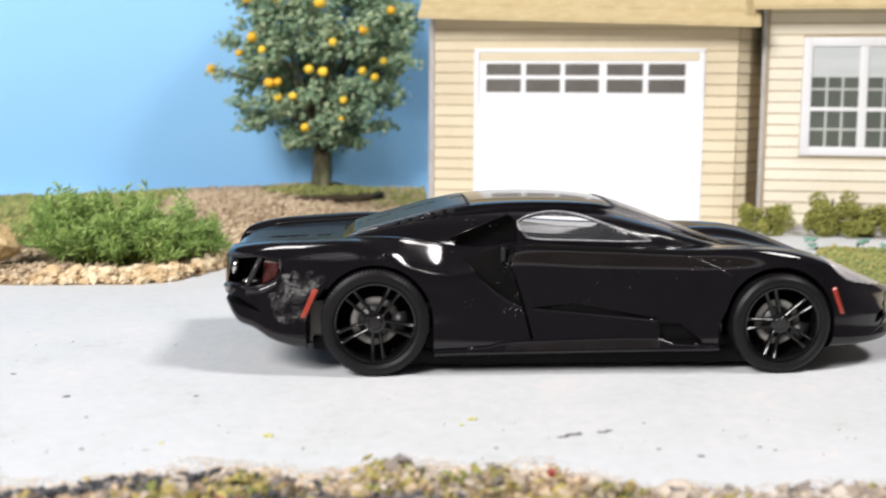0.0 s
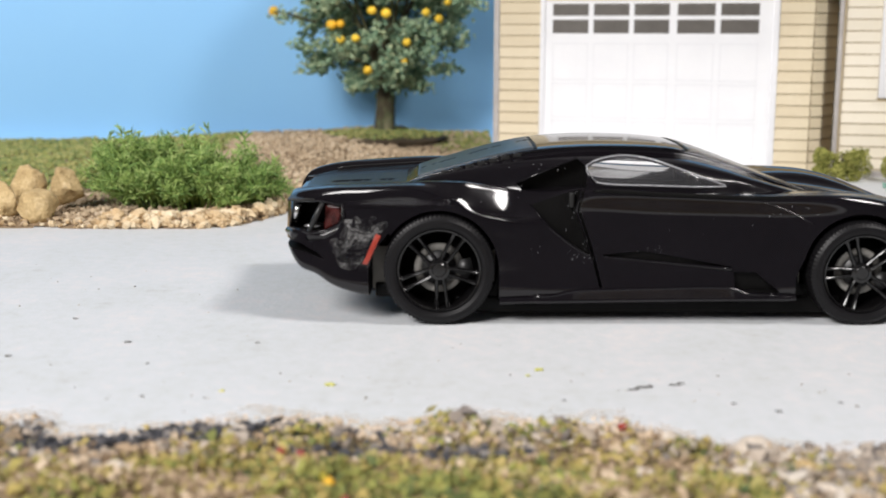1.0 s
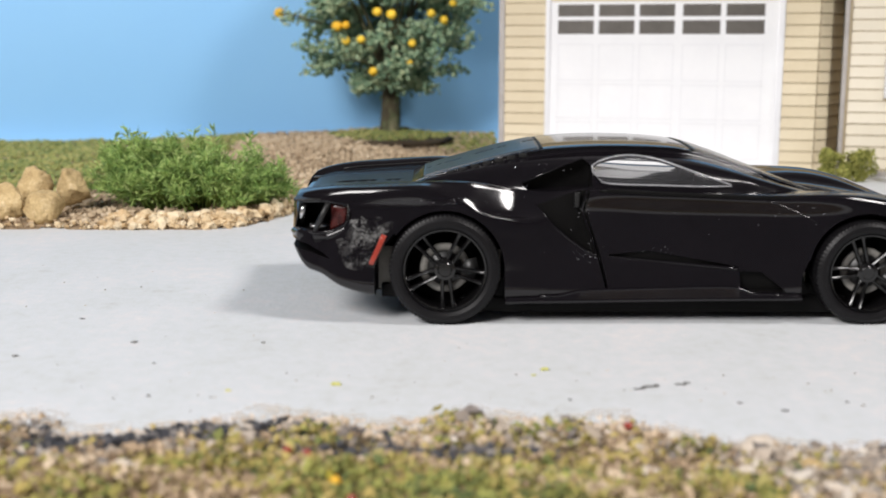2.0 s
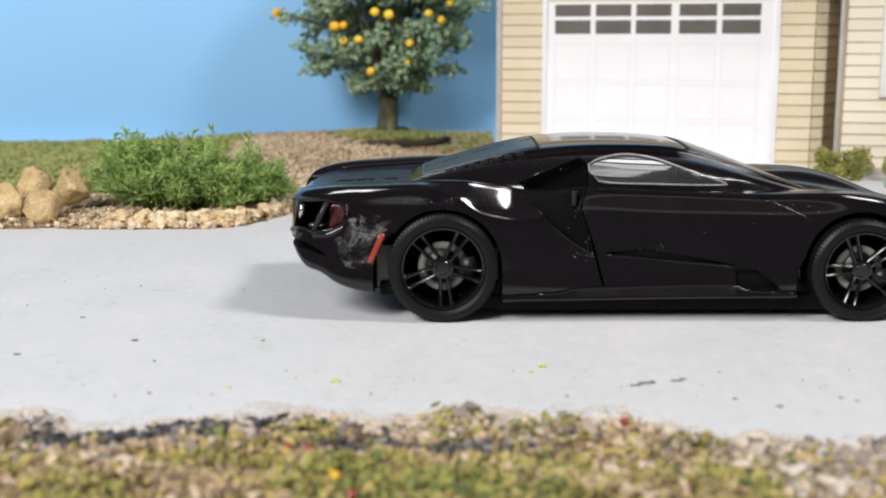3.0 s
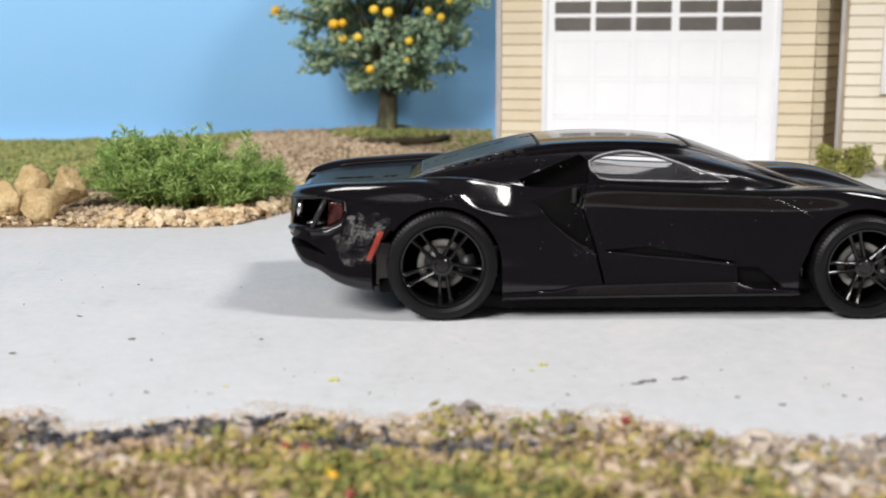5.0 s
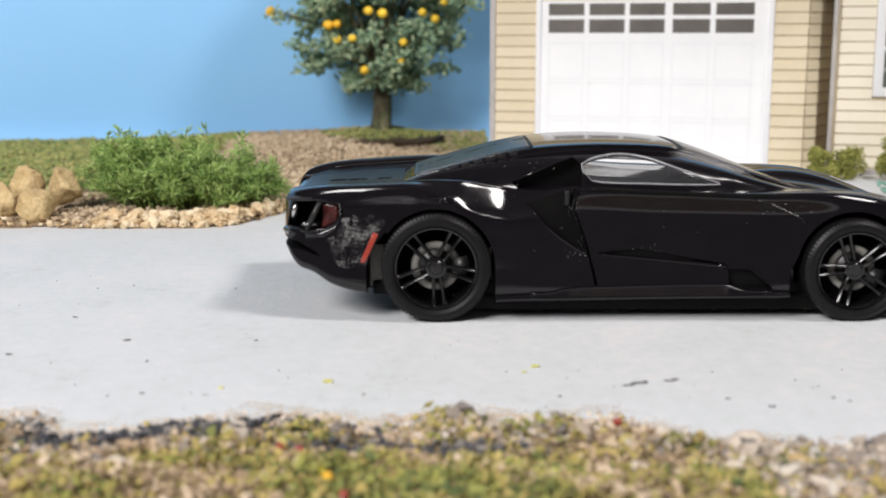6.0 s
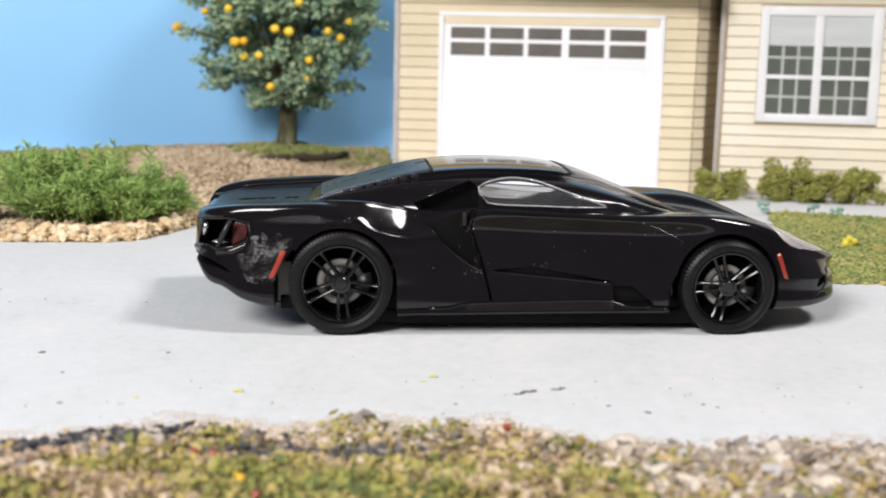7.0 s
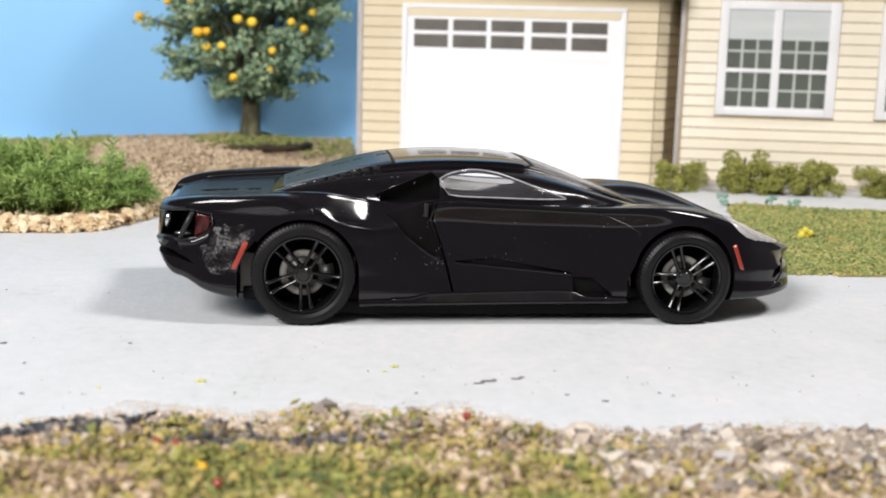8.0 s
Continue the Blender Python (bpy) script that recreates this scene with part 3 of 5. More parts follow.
REAR = curve([(-3.3, 1.0), (0.2, 1.0), (1.8, 0.0), (11.8, 0.0)])     # how far the deck lies sunk between the rear fenders


def smooth_line(pts, n):
    """n points along a smooth line through pts."""
    out = []
    P = [Vector(p) for p in ([pts[0]] + list(pts) + [pts[-1]])]
    m = len(pts) - 1
    for k in range(n):
        t = k / (n - 1) * m
        i = min(int(t), m - 1)
        s = t - i
        p0, p1, p2, p3 = P[i], P[i + 1], P[i + 2], P[i + 3]
        out.append(0.5 * (2 * p1 + (p2 - p0) * s + (2 * p0 - 5 * p1 + 4 * p2 - p3) * s * s + (3 * p1 - p0 - 3 * p2 + p3) * s**3))
    return out


def body_section(x):
    hw, zb, zs, zc, ins = HW(x), ZB(x), ZS(x), ZC(x), WAIST(x)
    h = zs - zb
    haunch = HAUNCH(x)
    shoulder = Vector((hw - 0.20 - ins * 0.95 - 0.14 * SOFT(x) - 0.06 * haunch, zs - (0.02 + 0.04 * SOFT(x) + 0.14 * haunch) * h))
    crest = Vector((hw - 0.52 - 0.24 * SOFT(x) - 0.035 * haunch - FRONT(x), zs))
    sunk, full = REAR(x), BULGE(x)
    deck = Vector((min(hw * 0.56, crest.x - 0.1), zs + (zc - zs) * (0.3 + 0.65 * sunk)))
    wall = crest.lerp(deck, 0.3)
    wall.y += sunk * 0.6 * (zs - wall.y)
    return smooth_line([(hw - 0.30 + full, zb), (hw - 0.02 + full, zb + 0.06 * h), (hw - 0.05 - ins * 0.45 + 0.9 * full, zb + 0.28 * h), (hw - 0.11 - ins * 0.8 + 0.85 * full, zb + 0.55 * h), (hw - 0.20 - ins * 0.9 + 0.02 * haunch, zb + (0.78 - 0.04 * haunch) * h),
                        shoulder, shoulder.lerp(crest, 0.8), crest, wall, deck, (min(hw * 0.40, deck.x * 0.7), zs + (zc - zs) * (0.8 + 0.2 * sunk)), (0, zc)], 90)


HB = curve([(-0.7, 1.5), (0.3, 1.75), (1.2, 2.02), (2.0, 2.26), (3.0, 2.46), (4.0, 2.50), (5.6, 2.46), (6.6, 2.30), (7.4, 2.0), (8.2, 1.3)])
HR = curve([(-0.7, 1.20), (0.5, 1.32), (2.0, 1.46), (3.4, 1.52), (4.6, 1.50), (5.4, 1.44), (6.6, 1.46), (7.4, 1.35), (8.2, 0.8)])
ZT = curve([(-0.7, 2.66), (-0.4, 2.80), (0.4, 3.04), (1.2, 3.27), (2.0, 3.44), (2.8, 3.51), (3.7, 3.53), (4.6, 3.50), (5.2, 3.42), (5.9, 3.20), (6.8, 2.86), (7.6, 2.55), (8.2, 2.34)])
LEAN = curve([(-0.7, 0.5), (2.0, 0.45), (3.2, 0.34), (4.8, 0.34), (6.0, 0.45), (8.2, 0.5)])


def cabin_section(x):
    hb, hr, zt = HB(x), HR(x), ZT(x)
    z0 = min(ZS(x) - 0.25, zt - 0.12)
    h = zt - z0
    flat = min(1.0, max(0.0, x - 5.2))
    return smooth_line([(hb + 0.05 - 0.05 * flat, z0), (hb - 0.06 - 0.16 * flat * (hb - hr), z0 + 0.3 * h), (hb - (hb - hr) * LEAN(x), z0 + 0.68 * h), (hr + 0.12 * (hb - hr), zt - 0.17 * h), (hr, zt - 0.06 * h), (hr * 0.6, zt - 0.012 * h), (0, zt)], 40)


def beak(x, z):
    """How far the nose stands forward over the bumper."""
    if x < 10.6:
        return 0.0
    low = min(1.0, max(0.0, (1.46 - z) / 0.2))
    return (x - 10.6) * (0.17 - low * 0.21)


def loft(section, xs):
    """A closed shell through the mirrored sections."""
    bm, rings = bmesh.new(), []
    for x in xs:
        half = section(x)
        ring = [bm.verts.new((x + beak(x, p.y), -p.x, p.y)) for p in half] + [bm.verts.new((x + beak(x, p.y), p.x, p.y)) for p in half[-2::-1]]
        rings.append(ring)
    for r, q in zip(rings, rings[1:]):
        n = len(r)
        for k in range(n):
            bm.faces.new((r[k], q[k], q[(k + 1) % n], r[(k + 1) % n]))
    bm.faces.new(rings[0])
    bm.faces.new(rings[-1][::-1])
    bmesh.ops.recalc_face_normals(bm, faces=bm.faces)
    return bm


def side_of(section, x, z):
    """The shell's half width at the height z."""
    line = section(x)
    best = line[0].x
    for p, q in zip(line, line[1:]):
        if (p.y - z) * (q.y - z) <= 0 and abs(q.y - p.y) > 1e-6:
            best = p.x + (q.x - p.x) * (z - p.y) / (q.y - p.y)
            break
    else:
        if z > max(p.y for p in line):
            best = line[-4].x
    return best


def top_of(section, x, lat):
    line = section(x)[::-1]
    for p, q in zip(line, line[1:]):
        if p.x <= abs(lat) <= q.x:
            return p.y + (q.y - p.y) * (abs(lat) - p.x) / max(1e-6, q.x - p.x)
    return line[-1].y


def side_patch(section, corners, lift=0.02, thick=0.06, n=10, m=6, side=-1):
    """A curved plate that follows the shell between four (x, z) corners."""
    bm = bmesh.new()
    a, b, c, d = [Vector(p) for p in corners]
    for inner in (0, 1):
        grid = []
        for i in range(n + 1):
            row = []
            for j in range(m + 1):
                p = a.lerp(b, i / n).lerp(d.lerp(c, i / n), j / m)
                row.append(bm.verts.new((p.x, side * (side_of(section, p.x, p.y) + lift - inner * thick), p.y)))
            grid.append(row)
        for i in range(n):
            for j in range(m):
                bm.faces.new((grid[i][j], grid[i + 1][j], grid[i + 1][j + 1], grid[i][j + 1]))
        if inner:
            rim0 = [first[i][0] for i in range(n + 1)] + [first[n][j] for j in range(1, m + 1)] + [first[i][m] for i in range(n - 1, -1, -1)] + [first[0][j] for j in range(m - 1, 0, -1)]
            rim1 = [grid[i][0] for i in range(n + 1)] + [grid[n][j] for j in range(1, m + 1)] + [grid[i][m] for i in range(n - 1, -1, -1)] + [grid[0][j] for j in range(m - 1, 0, -1)]
            for k in range(len(rim0)):
                bm.faces.new((rim0[k], rim0[(k + 1) % len(rim0)], rim1[(k + 1) % len(rim0)], rim1[k]))
        first = grid
    bmesh.ops.recalc_face_normals(bm, faces=bm.faces)
    return bm


def top_patch(section, x0, x1, left, right, lift=0.022, thick=0.05, n=44, m=30):
    """A curved plate on top of the shell, from left(x) to right(x)."""
    bm, grids = bmesh.new(), []
    for inner in (0, 1):
        grid = []
        for i in range(n + 1):
            x = x0 + (x1 - x0) * i / n
            grid.append([bm.verts.new((x, (y := left(x) + (right(x) - left(x)) * j / m), top_of(section, x, y) + lift - inner * thick)) for j in range(m + 1)])
        for i in range(n):
            for j in range(m):
                bm.faces.new((grid[i][j], grid[i + 1][j], grid[i + 1][j + 1], grid[i][j + 1]))
        grids.append(grid)
    loops = [[g[i][0] for i in range(n + 1)] + [g[n][j] for j in range(1, m + 1)] + [g[i][m] for i in range(n - 1, -1, -1)] + [g[0][j] for j in range(m - 1, 0, -1)] for g in grids]
    for k in range(len(loops[0])):
        q = (k + 1) % len(loops[0])
        bm.faces.new((loops[0][k], loops[0][q], loops[1][q], loops[1][k]))
    bmesh.ops.recalc_face_normals(bm, faces=bm.faces)
    return bm


def prism(bm, outline, y0, y1):
    """A plate with an (x, z) outline between two lateral places."""
    v0 = [bm.verts.new((x, y0, z)) for x, z in outline]
    v1 = [bm.verts.new((x, y1, z)) for x, z in outline]
    n = len(outline)
    made = [bm.faces.new(v0), bm.faces.new(v1[::-1])]
    for k in range(n):
        made.append(bm.faces.new((v0[k], v1[k], v1[(k + 1) % n], v0[(k + 1) % n])))
    bmesh.ops.recalc_face_normals(bm, faces=made)


def groove(bm, line, width, y0, y1):
    """A narrow slot along an (x, z) line, for a panel gap."""
    left, right = [], []
    for i, p in enumerate(line):
        d = (Vector(line[min(i + 1, len(line) - 1)]) - Vector(line[max(i - 1, 0)])).normalized()
        s = Vector((-d.y, d.x)) * width / 2
        left.append(tuple(Vector(p) + s))
        right.append(tuple(Vector(p) - s))
    prism(bm, left + right[::-1], y0, y1)


def carve(me, cutters):
    """me with the cutters taken out of it."""
    ob = new("shell", me)
    tools = []
    for cut in cutters:
        bm, lining = cut if isinstance(cut, tuple) else (cut, UNDERBODY)
        tool = new("cutter", finish(bm, "cutter", lining, False))
        tools.append(tool)
        mod = ob.modifiers.new("cut", "BOOLEAN")
        mod.operation, mod.solver, mod.object, mod.material_mode = "DIFFERENCE", "EXACT", tool, "TRANSFER"
    bpy.context.view_layer.update()
    made = bpy.data.meshes.new_from_object(ob.evaluated_get(bpy.context.evaluated_depsgraph_get()))
    for o in [ob, *tools]:
        bpy.data.objects.remove(o)
    return made


def sharp(me, angle=32):
    me.shade_smooth()
    me.set_sharp_from_angle(angle=radians(angle))
    return me


car = thing("model_car", "gloss black mid-engined sports car model with scuffed tail, on the road", "car", at=(0, CAR_Y, 0))

xs = [-3.22, -3.2, -3.15] + [-3.08 + 14.48 * k / 190 for k in range(191)] + [11.47, 11.54, 11.6, 11.65, 11.68]
wells, gaps, side_cuts = bmesh.new(), bmesh.new(), bmesh.new()
for x, r in ((0.0, 1.20), (8.47, 1.17)):
    for s in (-1, 1):
        m = Matrix.Translation((x, s * 2.6, 1.11 if x < 1 else 1.06)) @ Matrix.Rotation(radians(90), 4, "X")
        bmesh.ops.create_cone(wells, cap_ends=True, segments=56, radius1=r, radius2=r, depth=2.2, matrix=m)
INTAKE = [(1.57, 2.73), (2.02, 2.92), (2.5, 3.10), (2.9, 3.0), (2.86, 2.72), (2.74, 2.27), (2.93, 1.78), (3.05, 1.38), (2.9, 1.42), (2.55, 1.66), (2.2, 1.96), (1.85, 2.35)]
TAIL = [(-3.04, 1.86), (-2.6, 1.80), (-2.25, 1.86), (-2.02, 2.0), (-1.9, 2.18), (-1.94, 2.38), (-2.4, 2.46), (-2.95, 2.40)]
LOWER = [(5.95, 0.66), (5.93, 1.06), (6.37, 1.05), (6.86, 0.66)]
for s in (-1, 1):
    prism(side_cuts, INTAKE, s * 2.45, s * 3.6)
    prism(side_cuts, LOWER, s * 2.72, s * 3.6)
    prism(side_cuts, [(10.72, 0.99), (10.8, 0.95), (11.02, 1.04), (11.08, 1.20), (10.8, 1.13)], s * 1.0, s * 3.6)
    prism(gaps, [(-3.4, 1.66), (-2.8, 1.58), (-2.45, 1.42), (-2.3, 1.30), (-2.7, 1.42), (-3.4, 1.50)], s * 0.2, s * 3.6)
    prism(side_cuts, [(3.3, 1.40), (4.1, 1.47), (5.9, 1.155), (5.9, 1.10), (3.3, 1.36)], s * 2.70, s * 3.6)
    prism(gaps, [(-1.40, 0.20), (-1.42, 1.15), (-1.27, 1.55), (-1.02, 1.85), (-0.9, 1.75), (-0.9, 0.20)], s * 2.2, s * 3.6)
    prism(gaps, [(1.00, 0.20), (1.20, 0.20), (1.20, 1.15), (1.14, 1.50), (1.00, 1.45)], s * 2.57, s * 3.6)
    prism(gaps, [(7.14, 0.20), (7.42, 0.20), (7.42, 1.25), (7.30, 1.30), (7.16, 0.95)], s * 2.57, s * 3.6)
    prism(side_cuts, TAIL, s * 1.2, s * 3.6)
    groove(gaps, [(2.93, 2.80), (2.80, 2.30), (2.95, 1.85), (3.08, 1.42), (3.2, 0.95), (3.32, 0.46), (3.36, 0.1)], 0.06, s * 2.6, s * 3.6)
shell = carve(finish(loft(body_section, xs), "body", PAINT), [wells, side_cuts, gaps])
body = new("body", sharp(shell))
body.parent = car
if not shell.materials:
    shell.materials.append(PAINT)
cabin_cut = bmesh.new()
for s in (-1, 1):
    prism(cabin_cut, [(1.57, 2.73), (2.05, 2.94), (2.45, 3.11), (2.83, 3.25), (3.0, 3.10), (2.95, 2.4), (2.0, 2.3)], s * 1.75, s * 3.6)
WINDOW_LOW = curve([(2.98, 3.06), (3.1, 2.86), (3.28, 2.79), (4.4, 2.75), (5.88, 2.70)])
WINDOW_HIGH = curve([(2.98, 3.12), (3.2, 3.23), (3.75, 3.30), (4.3, 3.25), (4.65, 3.15), (5.3, 2.92), (5.88, 2.715)])
tunnel = [(x, WINDOW_LOW(x)) for x in [3.0 + 2.6 * k / 16 for k in range(17)]] + [(x, WINDOW_HIGH(x)) for x in [5.6 - 2.6 * k / 16 for k in range(17)]]
through_cut = bmesh.new()
prism(through_cut, tunnel, -3.6, 3.6)
for v in through_cut.verts:
    if v.co.y > 0:
        v.co.z -= 0.26
cabin = new("cabin", sharp(carve(finish(loft(cabin_section, [-0.7 + 8.9 * k / 110 for k in range(111)]), "cabin", PAINT), [cabin_cut, (through_cut, INTERIOR)])))
cabin.parent = car

# glazing
for s in (-1, 1):
    bm = bmesh.new()
    n, m, rows = 26, 8, []
    low, high = WINDOW_LOW, WINDOW_HIGH
    for i in range(n + 1):
        x = 2.98 + 2.90 * i / n
        rows.append([bm.verts.new((x, s * (side_of(cabin_section, x, z) + 0.02), z)) for z in [low(x) + (high(x) - low(x)) * j / m for j in range(m + 1)]])
    for i in range(n):
        for j in range(m):
            bm.faces.new((rows[i][j], rows[i + 1][j], rows[i + 1][j + 1], rows[i][j + 1]))
    bmesh.ops.recalc_face_normals(bm, faces=bm.faces)
    bmesh.ops.solidify(bm, geom=bm.faces, thickness=-0.04)
    part("side_window", bm, WINDOW_FILM, car, "cloudy clear plastic side window")
    bm = bmesh.new()
    line = [(x, s * (side_of(cabin_section, x, low(x)) + 0.03), low(x)) for x in [3.0 + 2.85 * k / 16 for k in range(17)]]
    line += [(x, s * (side_of(cabin_section, x, high(x)) + 0.03), high(x)) for x in [5.82 - 2.82 * k / 20 for k in range(21)]]
    tube(bm, line + [line[0]], [0.018] * (len(line) + 1), 6)
    part("window_seal", bm, CLEAR, car, "pale clear plastic window edge")
part("windshield", top_patch(cabin_section, 5.22, 7.9, lambda x: -HR(x) * 0.98, lambda x: HR(x) * 0.98), HAZY_GLASS, car, "hazy dark plastic windshield")
part("rear_window", top_patch(cabin_section, -0.45, 1.98, lambda x: -HR(x) * 0.93, lambda x: HR(x) * 0.93), CAR_GLASS, car, "sloping dark glass over the engine")
for s in (-1, 1):
    for k in range(7):
        x = 0.05 + k * 0.25
        z = top_of(cabin_section, x, HR(x) * 0.98)
        bm = bmesh.new()
        box(bm, (x, s * (HR(x) + 0.04) - 0.05, z - 0.08), (x + 0.17, s * (HR(x) + 0.04) + 0.05, z + 0.012), 0.012)
        part("louvre", bm, SATIN_BLACK, car)


for s in (-1, 1):
    rail = []
    for k in range(31):
        x = 1.0 + 4.2 * k / 30
        lat = HR(x) * 1.03
        rail.append((x, s * lat, top_of(cabin_section, x, lat) + 0.005))
    part("roof_rail", tube(bmesh.new(), rail, [0.01] + [0.028] * 29 + [0.01], 8), PAINT, car, "raised black rail along the roof edge")
    seam = [(x, s * (HW(x) - 1.02), ZS(x) + 0.0) for x in [-2.4 + 2.1 * k / 12 for k in range(13)]]
    part("deck_seam", tube(bmesh.new(), [(x, y, top_of(body_section, x, y) + 0.004) for x, y, z in seam], [0.022] * 13, 6), SATIN_BLACK, car, "joint in the engine deck")
part("engine_deck", top_patch(body_section, -2.9, -0.25, lambda x: -(HW(x) - 1.12), lambda x: HW(x) - 1.12, 0.016, 0.05, 30, 30), WORN_PAINT, car, "dull black engine deck between the fenders")
part("roof_joint", top_patch(cabin_section, 1.98, 2.06, lambda x: -HR(x) * 1.0, lambda x: HR(x) * 1.0, 0.012, 0.05, 2, 30), UNDERBODY, car, "dark gap behind the roof")
part("roof_joint", top_patch(cabin_section, 5.15, 5.23, lambda x: -HR(x) * 1.0, lambda x: HR(x) * 1.0, 0.012, 0.05, 2, 30), UNDERBODY, car, "dark gap over the windshield")


LAMP_LOW = curve([(9.58, 2.28), (9.78, 2.05), (10.07, 1.86), (10.5, 1.76), (11.2, 1.62)])


# splitter, sills
bm = bmesh.new()
n = 30
rows = []
for k in range(n + 1):
    a = -1 + 2 * k / n
    s = a * 2.05
    xf = 11.3 - 1.4 * abs(a) ** 2.4
    rows.append([bm.verts.new(p) for p in ((xf, s, 0.59), (xf - 0.03, s, 0.65), (9.9, s, 0.72), (9.9, s, 0.64))])
for r, q in zip(rows, rows[1:]):
    for k in range(4):
        bm.faces.new((r[k], r[(k + 1) % 4], q[(k + 1) % 4], q[k]))
bm.faces.new(rows[0][::-1])
bm.faces.new(rows[-1])
bmesh.ops.recalc_face_normals(bm, faces=bm.faces)
LEDGE = curve([(1.2, 0.03), (2.1, 0.035), (2.35, 0.05), (2.62, 0.12), (3.2, 0.15), (3.4, 0.15), (3.55, 0.15), (4.2, 0.16), (5.9, 0.16), (6.1, 0.05), (7.2, 0.0)])
part("front_splitter", bm, SATIN_BLACK, car, "thin black lip under the nose", smooth=False)
for s in (-1, 1):
    bm = bmesh.new()
    rows = []
    for k in range(41):
        x = 1.21 + 5.96 * k / 40
        end = min(1, (7.17 - x) / 0.2)
        w, lip = HW(x) + 0.08 - 0.06 * (1 - max(0, end)) - 0.07 * max(0.0, 1 - (x - 1.2) / 1.1), 0.47 + 0.011 * (x - 1.5)
        top = lip + 0.05 + LEDGE(x)
        rows.append([bm.verts.new((x, s * p, z)) for p, z in ((w - 0.5, lip - 0.08), (w - 0.14, lip - 0.08), (w - 0.10, lip - 0.06), (w - 0.01, lip - 0.025), (w, lip + 0.015), (w - 0.035, lip + 0.035), (w - 0.05, top), (w - 0.10, top + 0.03), (w - 0.32, top + 0.06))])
    for r, q in zip(rows, rows[1:]):
        for k in range(9):
            bm.faces.new((r[k], r[(k + 1) % 9], q[(k + 1) % 9], q[k]))
    bm.faces.new(rows[0])
    bm.faces.new(rows[-1])
    bmesh.ops.recalc_face_normals(bm, faces=bm.faces)
    skirt = part("side_skirt", bm, PAINT, car)
    rim_line = [(x, s * (HW(x) + 0.005), 0.535 + 0.011 * (x - 1.5) + LEDGE(x)) for x in [1.9 + 4.9 * k / 30 for k in range(31)]]
    part("skirt_edge", tube(bmesh.new(), rim_line, [0.03] * 31, 8), PAINT, skirt)
    sharp(skirt.data)
    crease = [(3.3 + 2.6 * k / 14, 1.35 - 0.25 * k / 14) for k in range(15)]
    part("door_crease", tube(bmesh.new(), [(x, s * (side_of(body_section, x, z) - 0.01), z) for x, z in crease], [0.012 + 0.028 * k / 14 for k in range(15)], 8), PAINT, car)
    seam = [(6.45, 2.46), (6.7, 2.40), (7.0, 2.27), (7.3, 2.13), (7.5, 2.02)]
    part("fender_seam", tube(bmesh.new(), [(x, s * (side_of(body_section, x, z) - 0.004), z) for x, z in seam], [0.010, 0.014, 0.016, 0.016, 0.012], 8), PAINT, car)
    belt = []
    for k in range(25):
        x = 3.1 + 4.1 * k / 24
        belt.append((x, s * (HW(x) - 0.21 - WAIST(x) * 0.95 - 0.22 * SOFT(x)), ZS(x) - (0.015 + 0.05 * SOFT(x)) * (ZS(x) - ZB(x))))
    part("belt_trim", tube(bmesh.new(), belt, [0.03] + [0.05] * 21 + [0.04, 0.03, 0.02], 8), UNDERBODY, car, "dull black trim line under the windows")
    edge = [(1.57, 2.72), (1.85, 2.35), (2.2, 1.96), (2.55, 1.66), (2.9, 1.42), (3.05, 1.37)]
    part("intake_lip", tube(bmesh.new(), [(x, s * (side_of(body_section, x, z) - 0.005), z) for x, z in edge], [0.016, 0.022, 0.024, 0.024, 0.022, 0.016], 8), PAINT, car)
    sail = [(1.57, 2.74), (2.05, 2.95), (2.45, 3.12), (2.83, 3.26)]
    part("intake_lip", tube(bmesh.new(), [(x, s * (side_of(cabin_section, x, z) - 0.005), z) for x, z in sail], [0.012, 0.024, 0.024, 0.012], 8), PAINT, car)
    part("door_hinge", box(bmesh.new(), (2.62, s * 2.52 - 0.06, 2.32), (2.72, s * 2.52 + 0.06, 2.62), 0.02), SATIN_BLACK, car)
    part("door_latch", box(bmesh.new(), (2.82, s * 2.56 - 0.06, 2.30), (2.90, s * 2.56 + 0.06, 2.58), 0.02), RIM, car)
    for x0, x1, z0, z1 in ((-1.36, -1.04, 0.62, 1.50), (0.94, 1.15, 0.56, 1.42), (7.12, 7.40, 0.56, 0.96)):
        part("arch_liner", box(bmesh.new(), (x0, s * 2.36 - 0.06, z0), (x1, s * 2.36 + 0.06, z1), 0.02), LINER, car, "pale grey inner arch")
    # lamps and markers
    part("side_marker", side_patch(body_section, [(-1.53, 1.24), (-1.43, 1.22), (-1.16, 1.80), (-1.26, 1.84)], 0.02, 0.06, 4, 6, s), RED_LENS, car, "red reflector")
    part("side_marker", side_patch(body_section, [(9.78, 1.24), (9.88, 1.22), (9.68, 1.80), (9.58, 1.78)], 0.02, 0.06, 4, 6, s), RED_LENS, car, "red reflector")
    part("bumper_crease", tube(bmesh.new(), [(x, s * (side_of(body_section, x, z) - 0.005), z) for x, z in ((11.3, 1.46), (11.14, 1.26), (11.06, 1.02), (10.9, 0.86), (10.6, 0.74))], [0.012, 0.02, 0.02, 0.018, 0.012], 8), PAINT, car)
    lamp_grid, bm = [], bmesh.new()
